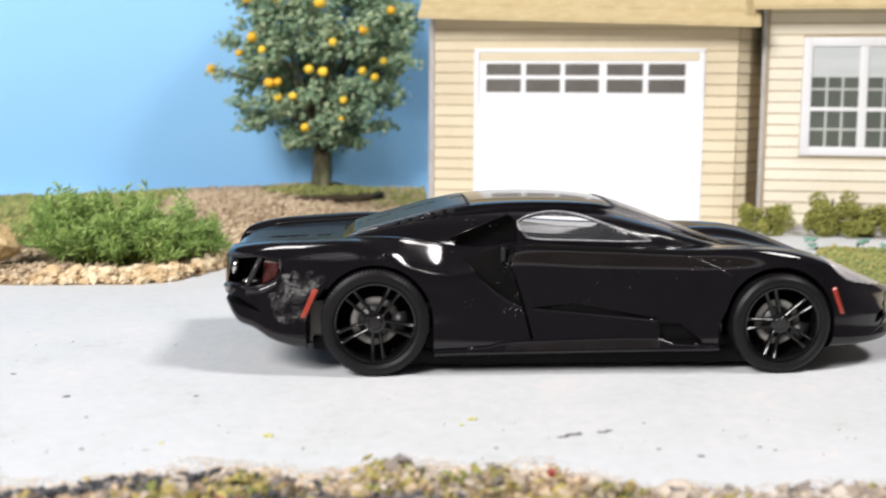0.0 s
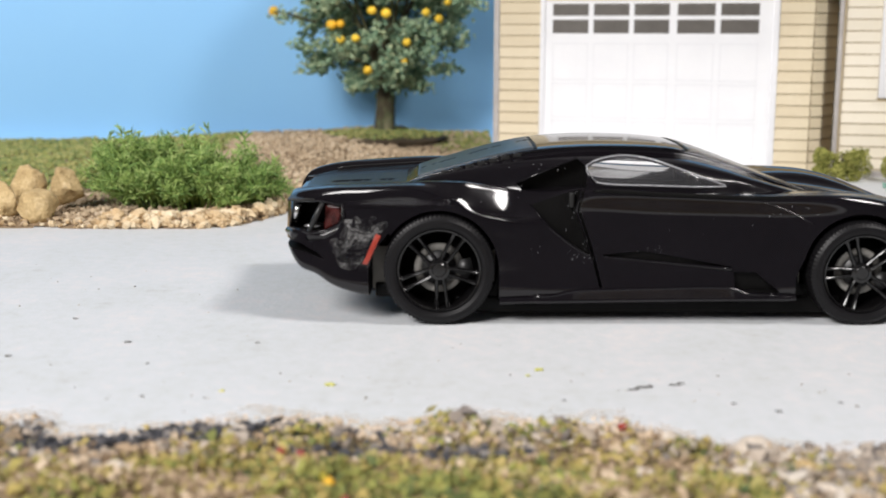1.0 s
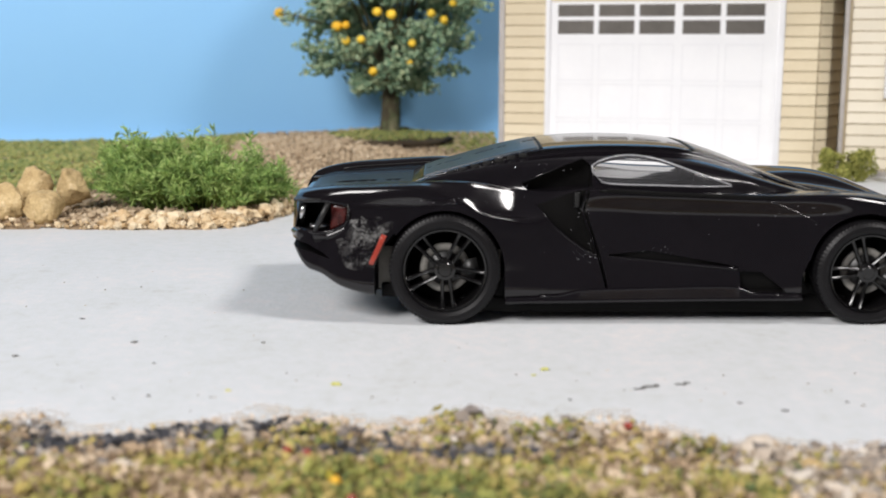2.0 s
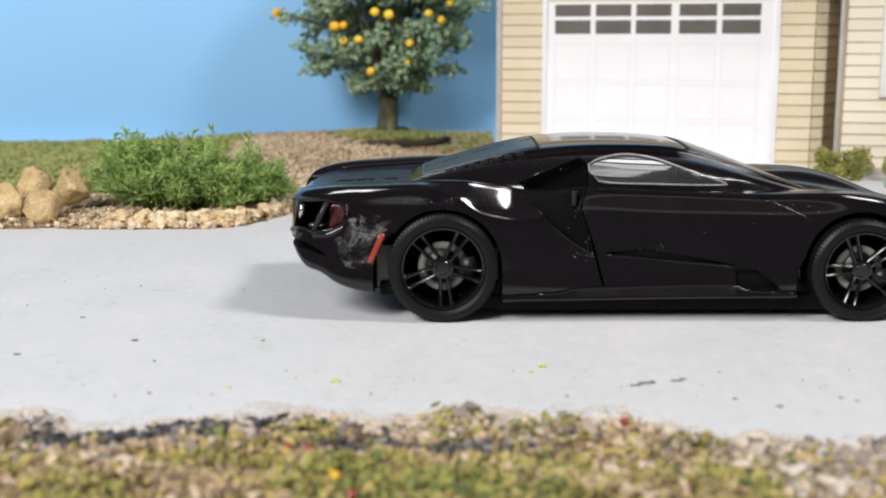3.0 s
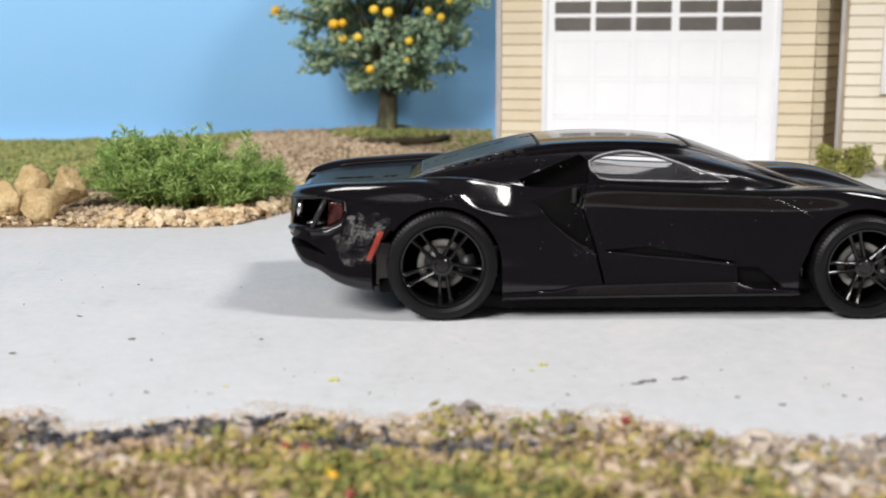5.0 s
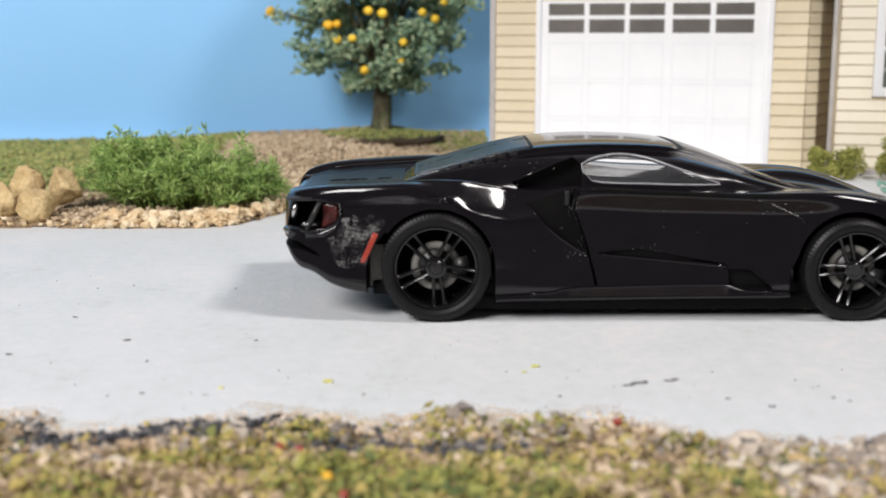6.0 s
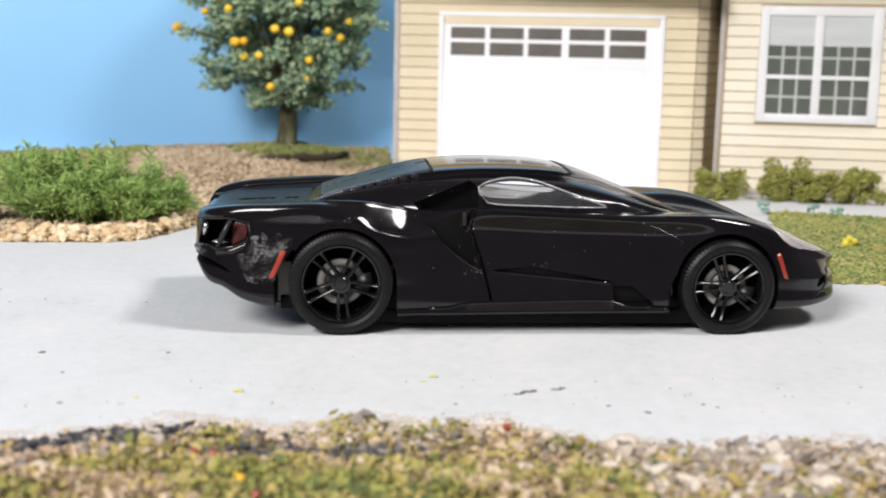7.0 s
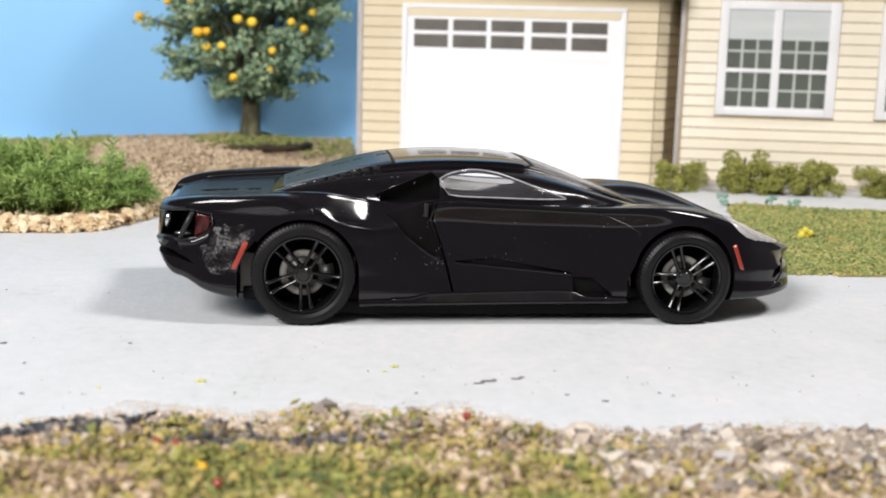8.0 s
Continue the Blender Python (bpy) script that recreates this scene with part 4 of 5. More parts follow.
    for i in range(17):
        x = 9.58 + 1.58 * i / 16
        line = body_section(x)
        crest_at = max(range(len(line)), key=lambda k: line[k].y)
        low_at = next(k for k in range(len(line)) if line[k].y >= min(LAMP_LOW(x), line[crest_at].y - 0.04) and k > 30)
        grid_row = []
        for j in range(7):
            f = low_at + (crest_at - low_at) * j / 6
            p = line[int(f)].lerp(line[min(int(f) + 1, len(line) - 1)], f - int(f))
            grid_row.append(bm.verts.new((x + beak(x, p.y), s * (p.x + 0.02), p.y + 0.02)))
        lamp_grid.append(grid_row)
    for p, q in zip(lamp_grid, lamp_grid[1:]):
        for j in range(6):
            bm.faces.new((p[j], q[j], q[j + 1], p[j + 1]))
    bmesh.ops.recalc_face_normals(bm, faces=bm.faces)
    bmesh.ops.solidify(bm, geom=bm.faces, thickness=0.05)
    part("headlight", bm, HEADLAMP, car, "clear plastic headlamp")
    lamp = part("tail_light", box(bmesh.new(), (-2.95, s * 1.30 - 0.05, 1.86), (-2.05, s * 1.30 + 0.05, 2.36), 0.03), UNDERBODY, car, "hollow dark tail lamp with silver inserts")
    bm = side_patch(body_section, [(-2.32, 1.86), (-2.02, 2.0), (-1.95, 2.36), (-2.28, 2.42)], -0.10, 0.08, 8, 6, s)
    part("lens", bm, DARK_RED, lamp, "dark red lens")
    bm = bmesh.new()
    tube(bm, [(-2.98, s * 2.1, 1.92), (-2.93, s * 2.14, 2.15), (-2.86, s * 2.18, 2.34)], [0.07, 0.085, 0.06], 8)
    part("reflector", bm, CHROME, lamp, "silver insert")
    bm = bmesh.new()
    blob(bm, (-2.55, s * 2.3, 1.90), (0.24, 0.14, 0.07), 1.3, 0.1, 2, False)
    part("reflector", bm, CHROME, lamp, "silver insert")
    part("divider", tube(bmesh.new(), [(-2.62, s * 2.62, 1.84), (-2.5, s * 2.7, 2.1), (-2.34, s * 2.74, 2.42)], [0.05, 0.06, 0.05], 8), SATIN_BLACK, lamp)
    bm = bmesh.new()
    rim_line = [(x, s * (side_of(body_section, x, z) + 0.01), z) for x, z in TAIL]
    tube(bm, rim_line + rim_line[:1], [0.04] * (len(TAIL) + 1), 6)
    part("lamp_rim", bm, PAINT, lamp)
    lip = [(-3.12, 1.76), (-2.95, 1.72), (-2.6, 1.70), (-2.3, 1.76), (-2.05, 1.90), (-1.9, 2.06)]
    part("tail_lip", tube(bmesh.new(), [(x, s * (side_of(body_section, x, z) - 0.03), z) for x, z in lip], [0.07, 0.09, 0.09, 0.075, 0.05, 0.03], 12), PAINT, car)
    part("tail_spoiler", box(bmesh.new(), (-3.06, s * 1.9 - 0.62, 2.44), (-2.5, s * 1.9 + 0.62, 2.49), 0.02), SATIN_BLACK, car, "thin black lip over the tail lamp")
for c in ([(-2.2, 1.10), (-1.44, 1.10), (-1.44, 1.86), (-2.2, 1.86)], [(-1.95, 1.70), (-1.0, 1.70), (-1.0, 2.18), (-1.95, 2.18)], [(-1.7, 1.5), (-1.25, 1.5), (-1.25, 1.95), (-1.7, 1.95)]):
    bm = side_patch(body_section, c, 0.012, 0.006, 44, 34)
    mid = Vector(((c[0][0] + c[1][0] + c[2][0] + c[3][0]) / 4, (c[0][1] + c[1][1] + c[2][1] + c[3][1]) / 4))
    half = Vector(((c[1][0] - c[0][0]) / 2, (c[3][1] - c[0][1]) / 2))
    rough_edge = [f for f in bm.faces if ((p := f.calc_center_median()).x - mid.x) ** 2 / half.x**2 + (p.z - mid.y) ** 2 / half.y**2 > 0.85 + 1.1 * wobble(p.x, p.z, 5.0, 91)]
    bmesh.ops.delete(bm, geom=rough_edge, context="FACES")
    part("scuff", bm, WEAR, car, "bare grey scuffed paint on the tail corner")
part("scuff", side_patch(body_section, [(-1.9, 2.30), (0.4, 2.42), (0.4, 2.56), (-1.9, 2.46)], 0.012, 0.006, 24, 4), FLECK, car, "pale chips in the paint")
chips = []
for x0, z0, dx, dz, count in ((2.95, 1.45, 0.16, 0.10, 26), (2.72, 2.35, 0.10, 0.16, 14), (4.2, 1.42, 0.55, 0.07, 14), (2.0, 1.45, 0.12, 0.05, 5), (1.7, 2.6, 0.1, 0.1, 5), (0.3, 2.5, 0.6, 0.06, 6), (5.0, 2.0, 1.3, 0.35, 7), (5.7, 2.6, 0.4, 0.03, 6), (6.9, 2.3, 0.3, 0.1, 8), (2.2, 3.0, 0.4, 0.12, 8), (-1.45, 1.25, 0.06, 0.05, 6)):
    for _ in range(count):
        x, z = random.gauss(x0, dx), random.gauss(z0, dz)
        chips.append((x, -side_of(body_section, x, z) - 0.004 if z < 2.66 else -side_of(cabin_section, x, z) - 0.004, z, random.uniform(0.004, 0.011)))
ob = new("paint_chip", scatter_mesh(chips))
ob.data.materials.append(CLEAR)
ob.parent = car
tagged(ob, "tiny pale chips in the black paint", kind="stuff")
part("chassis", box(bmesh.new(), (0.3, -2.60, 0.15), (8.2, -0.5, 0.5), 0.06), UNDERBODY, car)
part("underbody", box(bmesh.new(), (-1.3, -2.5, 0.46), (10.2, 2.4, 0.75), 0.05), UNDERBODY, car)


def lathe(bm, profile, segments):
    """A ring turned about the wheel's axle (y) from (radius, y) pairs."""
    rings = [[bm.verts.new((r * math.cos(a), y, r * math.sin(a))) for r, y in profile] for a in (2 * math.pi * k / segments for k in range(segments))]
    n = len(profile)
    for k in range(segments):
        r, q = rings[k], rings[(k + 1) % segments]
        for i in range(n - 1):
            bm.faces.new((r[i], q[i], q[i + 1], r[i + 1]))
    bmesh.ops.recalc_face_normals(bm, faces=bm.faces)
    return bm


def make_wheel():
    hub = new("wheel")
    bm = bmesh.new()
    profile = [(0.82, 0.02, 0), (0.86, -0.04, 0), (0.93, -0.07, 0), (1.01, -0.06, 0), (1.068, -0.01, 0), (1.085, 0.005, 1), (1.098, 0.05, 1), (1.106, 0.14, 1), (1.11, 0.22, 0), (1.11, 0.62, 0), (1.08, 0.74, 0), (0.95, 0.78, 0), (0.82, 0.72, 0)]
    count, rings = 78 * 4, []
    for k in range(count):
        a = 2 * math.pi * k / count
        tooth = 0.016 if k % 4 < 2 else 0.0
        rings.append([bm.verts.new(((r + tooth * on) * math.cos(a), y - tooth * on * 0.5, (r + tooth * on) * math.sin(a))) for r, y, on in profile])
    for k in range(count):
        r, q = rings[k], rings[(k + 1) % count]
        for i in range(len(profile)):
            j = (i + 1) % len(profile)
            bm.faces.new((r[i], q[i], q[j], r[j]))
    bmesh.ops.recalc_face_normals(bm, faces=bm.faces)
    part("tyre", bm, RUBBER, hub, "black rubber tyre with toothed shoulder", smooth=False).data.set_sharp_from_angle(angle=radians(25))
    bm = bmesh.new()
    lathe(bm, [(0.84, 0.6), (0.845, -0.02), (0.83, -0.05), (0.80, -0.04), (0.77, 0.05), (0.75, 0.6)], 64)
    for k in range(5):
        for off in (-1, 1):
            a = radians(72 * k + 90)
            rings = []
            c, sn = Vector((math.cos(a), 0, math.sin(a))), Vector((-math.sin(a), 0, math.cos(a)))
            for r, w, y, t, da in ((0.10, 0.05, 0.11, 0.10, 0.055), (0.24, 0.045, 0.08, 0.11, 0.075), (0.40, 0.043, 0.085, 0.11, 0.088), (0.58, 0.045, 0.075, 0.12, 0.098), (0.70, 0.052, 0.05, 0.13, 0.108), (0.80, 0.065, 0.02, 0.14, 0.122)):
                rings.append([bm.verts.new(c * r + sn * (off * da + w * sx) + Vector((0, yy, 0))) for sx, yy in ((-1, y + t), (-0.9, y + 0.045), (-0.6, y + 0.014), (0, y), (0.6, y + 0.014), (0.9, y + 0.045), (1, y + t))])
            for p, q in zip(rings, rings[1:]):
                for i in range(7):
                    bm.faces.new((p[i], p[(i + 1) % 7], q[(i + 1) % 7], q[i]))
    bmesh.ops.recalc_face_normals(bm, faces=bm.faces)
    rim = part("rim", bm, RIM, hub, "gloss black ten-spoke rim")
    sharp(rim.data, 40)
    bm = bmesh.new()
    lathe(bm, [(0.001, 0.04), (0.13, 0.04), (0.15, 0.06), (0.21, 0.07), (0.23, 0.2), (0.001, 0.2)], 24)
    sharp(part("hub_cap", bm, RIM, rim).data, 15)
    bm = bmesh.new()
    lathe(bm, [(0.001, 0.25), (0.34, 0.25), (0.36, 0.31), (0.001, 0.32)], 32)
    part("axle_plate", bm, SATIN_BLACK, hub)
    bm = bmesh.new()
    lathe(bm, [(0.35, 0.34), (0.36, 0.30), (0.49, 0.30), (0.51, 0.33), (0.35, 0.38)], 40)
    part("brake_disc", bm, DISC, hub, "pale grey brake disc")
    bm = bmesh.new()
    prism(bm, [(0.28, 0.1), (0.60, 0.12), (0.58, 0.36), (0.42, 0.52), (0.26, 0.38)], 0.14, 0.2)
    part("caliper", bm, SATIN_BLACK, hub)
    bm = bmesh.new()
    lathe(bm, [(0.001, 0.52), (0.75, 0.52), (0.75, 0.56), (0.001, 0.56)], 32)
    part("wheel_back", bm, UNDERBODY, hub)
    return hub


wheel = make_wheel()
wheel.parent = car
wheel.matrix_basis = Matrix.Translation(Vector((0, -3.05, 1.12)) * U) @ Matrix.Rotation(radians(31), 4, "Y")
small = Matrix.Diagonal((0.945, 0.945, 0.945, 1))
copy_thing(wheel, Matrix.Translation(Vector((0, 3.05, 1.12)) * U) @ Matrix.Rotation(radians(180), 4, "Z"))
for y, z, turn, spin in ((-3.02, 1.05, 0, 53), (3.02, 1.05, 180, 50)):
    ob = copy_thing(wheel, Matrix.Identity(4))
    ob.matrix_basis = Matrix.Translation(Vector((8.48, y, z)) * U) @ Matrix.Rotation(radians(turn), 4, "Z") @ Matrix.Rotation(radians(spin), 4, "Y") @ small

# ---- turf, grit and gravel ----
def in_verge():
    x = random.uniform(-14, 18)
    return x, edge_front(x) + 0.45 - 6.6 * random.random() ** 0.9


TUFTS = ((0.12, -6.08, 0.1), (0.6, -7.04, 0.22), (0.35, -6.48, 0.1), (1.6, -6.73, 0.15), (-1.78, -6.65, 0.12), (3.36, -7.8, 0.2), (-1.4, -8.86, 0.25), (-3.96, -8.92, 0.25), (4.75, -10.1, 0.25), (1.39, -9.85, 0.2))


def heap(x, y):
    return sum(h * math.exp(-((x - a) ** 2 + (y - c) ** 2) / 0.16) for a, c, h in TUFTS)


crumbs, greens, straws, grits, darks, sands = [], [], [], [], [], []
for _ in range(50000):
    x, y = in_verge()
    s = edge_front(x) - y
    if s < -0.25:
        continue
    chance, z = random.random(), verge(x, y) + heap(x, y) * random.random()
    black = math.exp(-((x + 4.2) / 2.1) ** 2) * math.exp(-((s - 0.45) / 0.5) ** 2) + 0.9 * math.exp(-((x + 0.7) / 1.5) ** 2) * math.exp(-((y + 7.7 + 0.13 * (x + 0.7)) / 0.22) ** 2)
    if s > 0.0 and chance < 1.0 * black * (0.75 + 0.9 * wobble(x, y, 1.3, 45)):
        k = random.uniform(0.03, 0.11)
        darks.append((x, y, z + k * 0.4, k))
    elif chance < max(0, 1 - s / (0.95 + 0.6 * wobble(x, 0, 0.8, 46))) * (0.55 + 0.7 * wobble(x, 0, 1.1, 47) - 3 * heap(x, y)) * (0.4 if x > 3.2 else 1) + 0.9 * math.exp(-((x + 1.5) / 0.6) ** 2 - ((s - 0.35) / 0.4) ** 2):
        for _ in range(2):
            k = random.uniform(0.018, 0.065)
            sands.append((x + random.gauss(0, 0.05), y + random.gauss(0, 0.05), z + k * 0.5, k))
    elif chance < (0.85 if x > 4.3 else 0.42) * max(0, 1 - s / (3.2 if x > 4.3 else 1.9)):
        k = random.uniform(0.035, 0.12) * (1.7 if random.random() < 0.08 else 1)
        grits.append((x, y, z + k * 0.4, k))
    elif random.random() > 1.6 * black and (s > 0.45 or random.random() < 0.12 + 0.4 * max(0, s) + 2 * heap(x, y)):
        k = random.uniform(0.02, 0.07) * (1.7 if random.random() < 0.10 else 1)
        lot = wobble(x, y, 0.6, 57) + 0.8 * wobble(x, y, 1.4, 58) + random.gauss(0, 0.36)
        lot -= 0.55 * min(1, max(0, (x - 3.4) / 1.4)) + 0.3 * min(1, max(0, (-x - 2.0) / 1.5))
        lot += 0.10 * min(1, max(0, s - 1.7)) + heap(x, y)
        (greens if lot > 0.28 else straws if lot < -0.30 else crumbs).append((x, y, z + k * 0.3 + random.random() ** 2 * (0.06 + 0.3 * max(0, wobble(x, y, 0.9, 49))), k))
solid("dust_film", sheet(-16, 18, -9.5, -4.6, 0.12, lambda x, y: 0.022 + 0.012 * wobble(x, y, 0.3, 2), lambda x, y: edge_front(x) - 0.2 < y < edge_front(x) + 0.55 + 0.5 * wobble(x, 0, 0.9, 83)), DUST,
      "thin cream dust strewn along the road edge", "dust", kind="stuff")
stuff("green_crumbs", scatter_mesh(greens), TURF_GREEN, "dark and yellow-green foam turf in patches", "turf")
stuff("straw_crumbs", scatter_mesh(straws), STRAW, "straw-brown crumbs and bare soil on the verge", "turf")
stuff("turf_crumbs", scatter_mesh(crumbs), TURF, "ochre and green foam turf crumbs on the verge", "turf")
stuff("grit", scatter_mesh(grits), GRIT, "tan and grey gravel grit on the verge", "grit")
stuff("dark_grit", scatter_mesh(darks), DARK_GRIT, "black grit in patches along the verge edge", "grit")
stuff("sand", scatter_mesh(sands), SAND, "pale sand strewn between road and verge", "sand")

crumbs, tans = [], []
for _ in range(19000):
    x, y = random.uniform(12.6, 27), random.uniform(4.5, 20.6)
    if lawn_front(x) - 0.05 < y < path_near(x) and x > lawn_left(y) - 0.05:
        k = random.uniform(0.035, 0.11)
        (tans if wobble(x, y, 0.5, 71) + 0.7 * wobble(x, y, 1.5, 72) + random.gauss(0, 0.15) > 0.58 else crumbs).append((x, y, lawn(x, y) + k * 0.2, k))
stuff("lawn_crumbs", scatter_mesh(crumbs), LAWN, "green and yellow foam crumbs on the lawn", "turf")
stuff("dry_lawn_crumbs", scatter_mesh(tans), TURF, "tan and ochre dry patches in the lawn", "turf")

def tree_mound():
    """A low plate of dark soil round the trunk with a ragged, undercut rim."""
    bm = bmesh.new()
    rings = []
    for r, z in ((0.0, 0.98), (0.35, 0.97), (0.7, 0.92), (0.93, 0.86), (1.0, 0.79), (0.95, 0.66), (0.9, 0.35)):
        ring = []
        for k in range(40):
            a = k * 2 * math.pi / 40
            q = r * (1 + 0.14 * wobble(math.cos(a) * 2, math.sin(a) * 2, 1, 17))
            ring.append(bm.verts.new((-2.5 + 3.0 * q * math.cos(a), 34.4 + 2.9 * q * math.sin(a), z + 0.04 * wobble(k, r, 0.9, 18))))
        rings.append(ring)
    for p, q in zip(rings, rings[1:]):
        for k in range(40):
            bm.faces.new((p[k], q[k], q[(k + 1) % 40], p[(k + 1) % 40]))
    bmesh.ops.remove_doubles(bm, verts=bm.verts, dist=0.001)
    bmesh.ops.recalc_face_normals(bm, faces=bm.faces)
    return bm


solid("tree_mound", tree_mound(), SOIL, "low mound of dark soil round the tree trunk", "mound", kind="structure")
chips, grass = [], []
for _ in range(26000):
    x, y = random.uniform(-26, 2.6), random.uniform(11.4, 38.4)
    if y < bed_edge(x) + 0.1:
        continue
    k = random.uniform(0.05, 0.15)
    far_left = x < -9.6 + 1.2 * wobble(y, 0, 0.4, 55) and y > 18.5
    near_trunk = abs(x + 2.4) < 3.4 and y > 35
    corner = x > -0.3 and y > 31
    on_mound = ((x + 2.5) / 2.7) ** 2 + ((y - 34.4) / 2.6) ** 2
    (grass if far_left or on_mound < 1 or ((near_trunk or corner) and random.random() < 0.6) else chips).append((x, y, (0.97 - 0.1 * on_mound if on_mound < 1 else mound(x, y)) + k * 0.3, k))
stuff("mulch_chips", scatter_mesh(chips), MULCH, "brown and tan mulch chips on the bank", "mulch")
stuff("bank_grass", scatter_mesh(grass), LAWN, "olive foam grass on the bank", "turf")

# pebbles along the edge of the bed
bed = bpy.data.objects["planting_bed"]
stones = []
for k in range(6):
    bm = bmesh.new()
    blob(bm, (0, 0, 0), (1, 0.85, 0.7), 3 + k, 0.75, 2)
    stones.append(finish(bm, "pebble", PEBBLE, False))
for k in range(290):
    x = random.uniform(-10.4, -4.9) if k < 235 else random.uniform(-14.6, -10.2)
    d = random.random() ** 1.4 * (1.0 if k < 235 else 0.4) - 0.12 * random.random()
    y = bed_edge(x) + 0.04 + d
    r = random.uniform(0.06, 0.16) * (1.6 if random.random() < 0.12 else 1) * (1 if k < 235 else 0.6)
    ob = new("pebble", random.choice(stones))
    ob.parent = bed
    ob.matrix_world = pose(x * U, y * U, (mound(x, y) + r * 0.45 + random.random() * 0.08) * U, random.uniform(-30, 30), random.uniform(-30, 30), random.uniform(0, 360)) @ Matrix.Diagonal((r * random.uniform(0.8, 1.3), r * random.uniform(0.8, 1.2), r, 1))
more = []
for _ in range(1500):
    x = random.uniform(-7.6, -2.6)
    y = bed_edge(x) + 0.3 + random.random() * 4.5
    k = random.uniform(0.06, 0.15)
    more.append((x, y, mound(x, y) + k * 0.5, k))
PEBBLE_LOT = surface("tan_gravel", [(0.1, (0.40, 0.27, 0.15)), (0.5, (0.58, 0.43, 0.26)), (0.9, (0.74, 0.60, 0.42))], 3.0, 0.8, pick="island")
stuff("gravel", scatter_mesh(more, 6), PEBBLE_LOT, "loose tan gravel on the bank beside the drive", "gravel")

# boulders
for at, size, seed in (((-13.49, 12.81, 0.57), (0.75, 0.62, 0.73), 2.1), ((-12.14, 12.56, 0.53), (0.66, 0.57, 0.62), 5.3), ((-11.87, 14.29, 0.93), (0.61, 0.55, 0.63), 8.7), ((-13.11, 14.47, 0.85), (0.76, 0.63, 0.76), 6.4), ((-15.04, 13.80, 0.47), (0.84, 0.75, 0.65), 3.9)):
    bm = bmesh.new()
    blob(bm, (0, 0, 0), size, seed, 0.22, 4)
    faces = [Euler((seed * k, seed * 2.1 * k, seed * 0.7 * k)).to_matrix() @ Vector((0, 0, 1)) for k in range(1, 14)]
    for v in bm.verts:
        for d in faces:
            over = v.co.dot(d) - 0.66 * max(size)
            if over > 0:
                v.co -= d * over * 0.85
        v.co += v.co.normalized() * (0.05 * noise.noise(v.co * 4) + 0.03 * noise.noise(v.co * 9) + 0.015 * noise.noise(v.co * 22))
    solid("boulder", bm, BOULDER, "rough tan boulder at the edge of the bed", "rock", at=at, group="boulders in the bed")


# ---- fern bush ----
BUSH = curve([(-3.6, 1.7), (-2.8, 2.45), (-1.5, 2.5), (0.0, 2.45), (1.2, 2.35), (2.2, 2.0), (3.0, 1.3), (3.6, 0.75)])


def fern_bush():
    at = Vector((-8.1, 14.9, 0.0))
    bush = thing("fern_bush", "dense feathery green plastic bush on the gravel bed", "bush", at=at)
    leaves = []
    for k in range(150):
        a = random.uniform(0, 6.283)
        rad = math.sqrt(random.random())
        top = Vector((3.5 * rad * math.cos(a), 1.7 * rad * math.sin(a), 0))
        lim = BUSH(top.x) * math.sqrt(max(0.1, 1 - 0.7 * (top.y / 1.7) ** 2))
        lump = 1.04 + 0.32 * wobble(top.x, top.y, 1.5, 81)
        top.z = 0.22 + 0.86 * lim * lump * (1 - 0.72 * random.random() ** 1.2)
        root = Vector((top.x * 0.5, top.y * 0.4, 0.02))
        mid = (root + top) / 2 + Vector((0, 0, 0.25))
        stem = bmesh.new()
        tube(stem, [root, mid, top], [0.05, 0.035, 0.015], 4)
        part("stem", stem, FERN, bush)
        for i in range(190):
            s = random.uniform(0.3, 1.0)
            p = root.lerp(mid, s * 2) if s < 0.5 else mid.lerp(top, s * 2 - 1)
            p = p + Vector((random.gauss(0, 0.12), random.gauss(0, 0.12), random.gauss(0, 0.06)))
            way = (top - root).normalized() * 0.4 + Vector((random.gauss(0, 0.8), random.gauss(0, 0.8), random.gauss(0.2, 0.65)))
            leaves.append((p, way, random.uniform(0.16, 0.42), random.uniform(0.028, 0.055)))
    for k in range(9):
        x = random.uniform(-3.1, 2.2)
        tip = Vector((x, random.uniform(-0.6, 0.4), 0.2 + BUSH(x) * random.uniform(0.92, 1.06)))
        for i in range(11):
            leaves.append((tip - Vector((0, 0, 0.06 * i)), (random.gauss(0, 1), random.gauss(0, 0.6), 0.5), random.uniform(0.25, 0.45), 0.08))
    ob = new("foliage", blades_mesh(leaves))
    ob.data.materials.append(FERN)
    ob.parent = bush
    return bush


fern_bush()


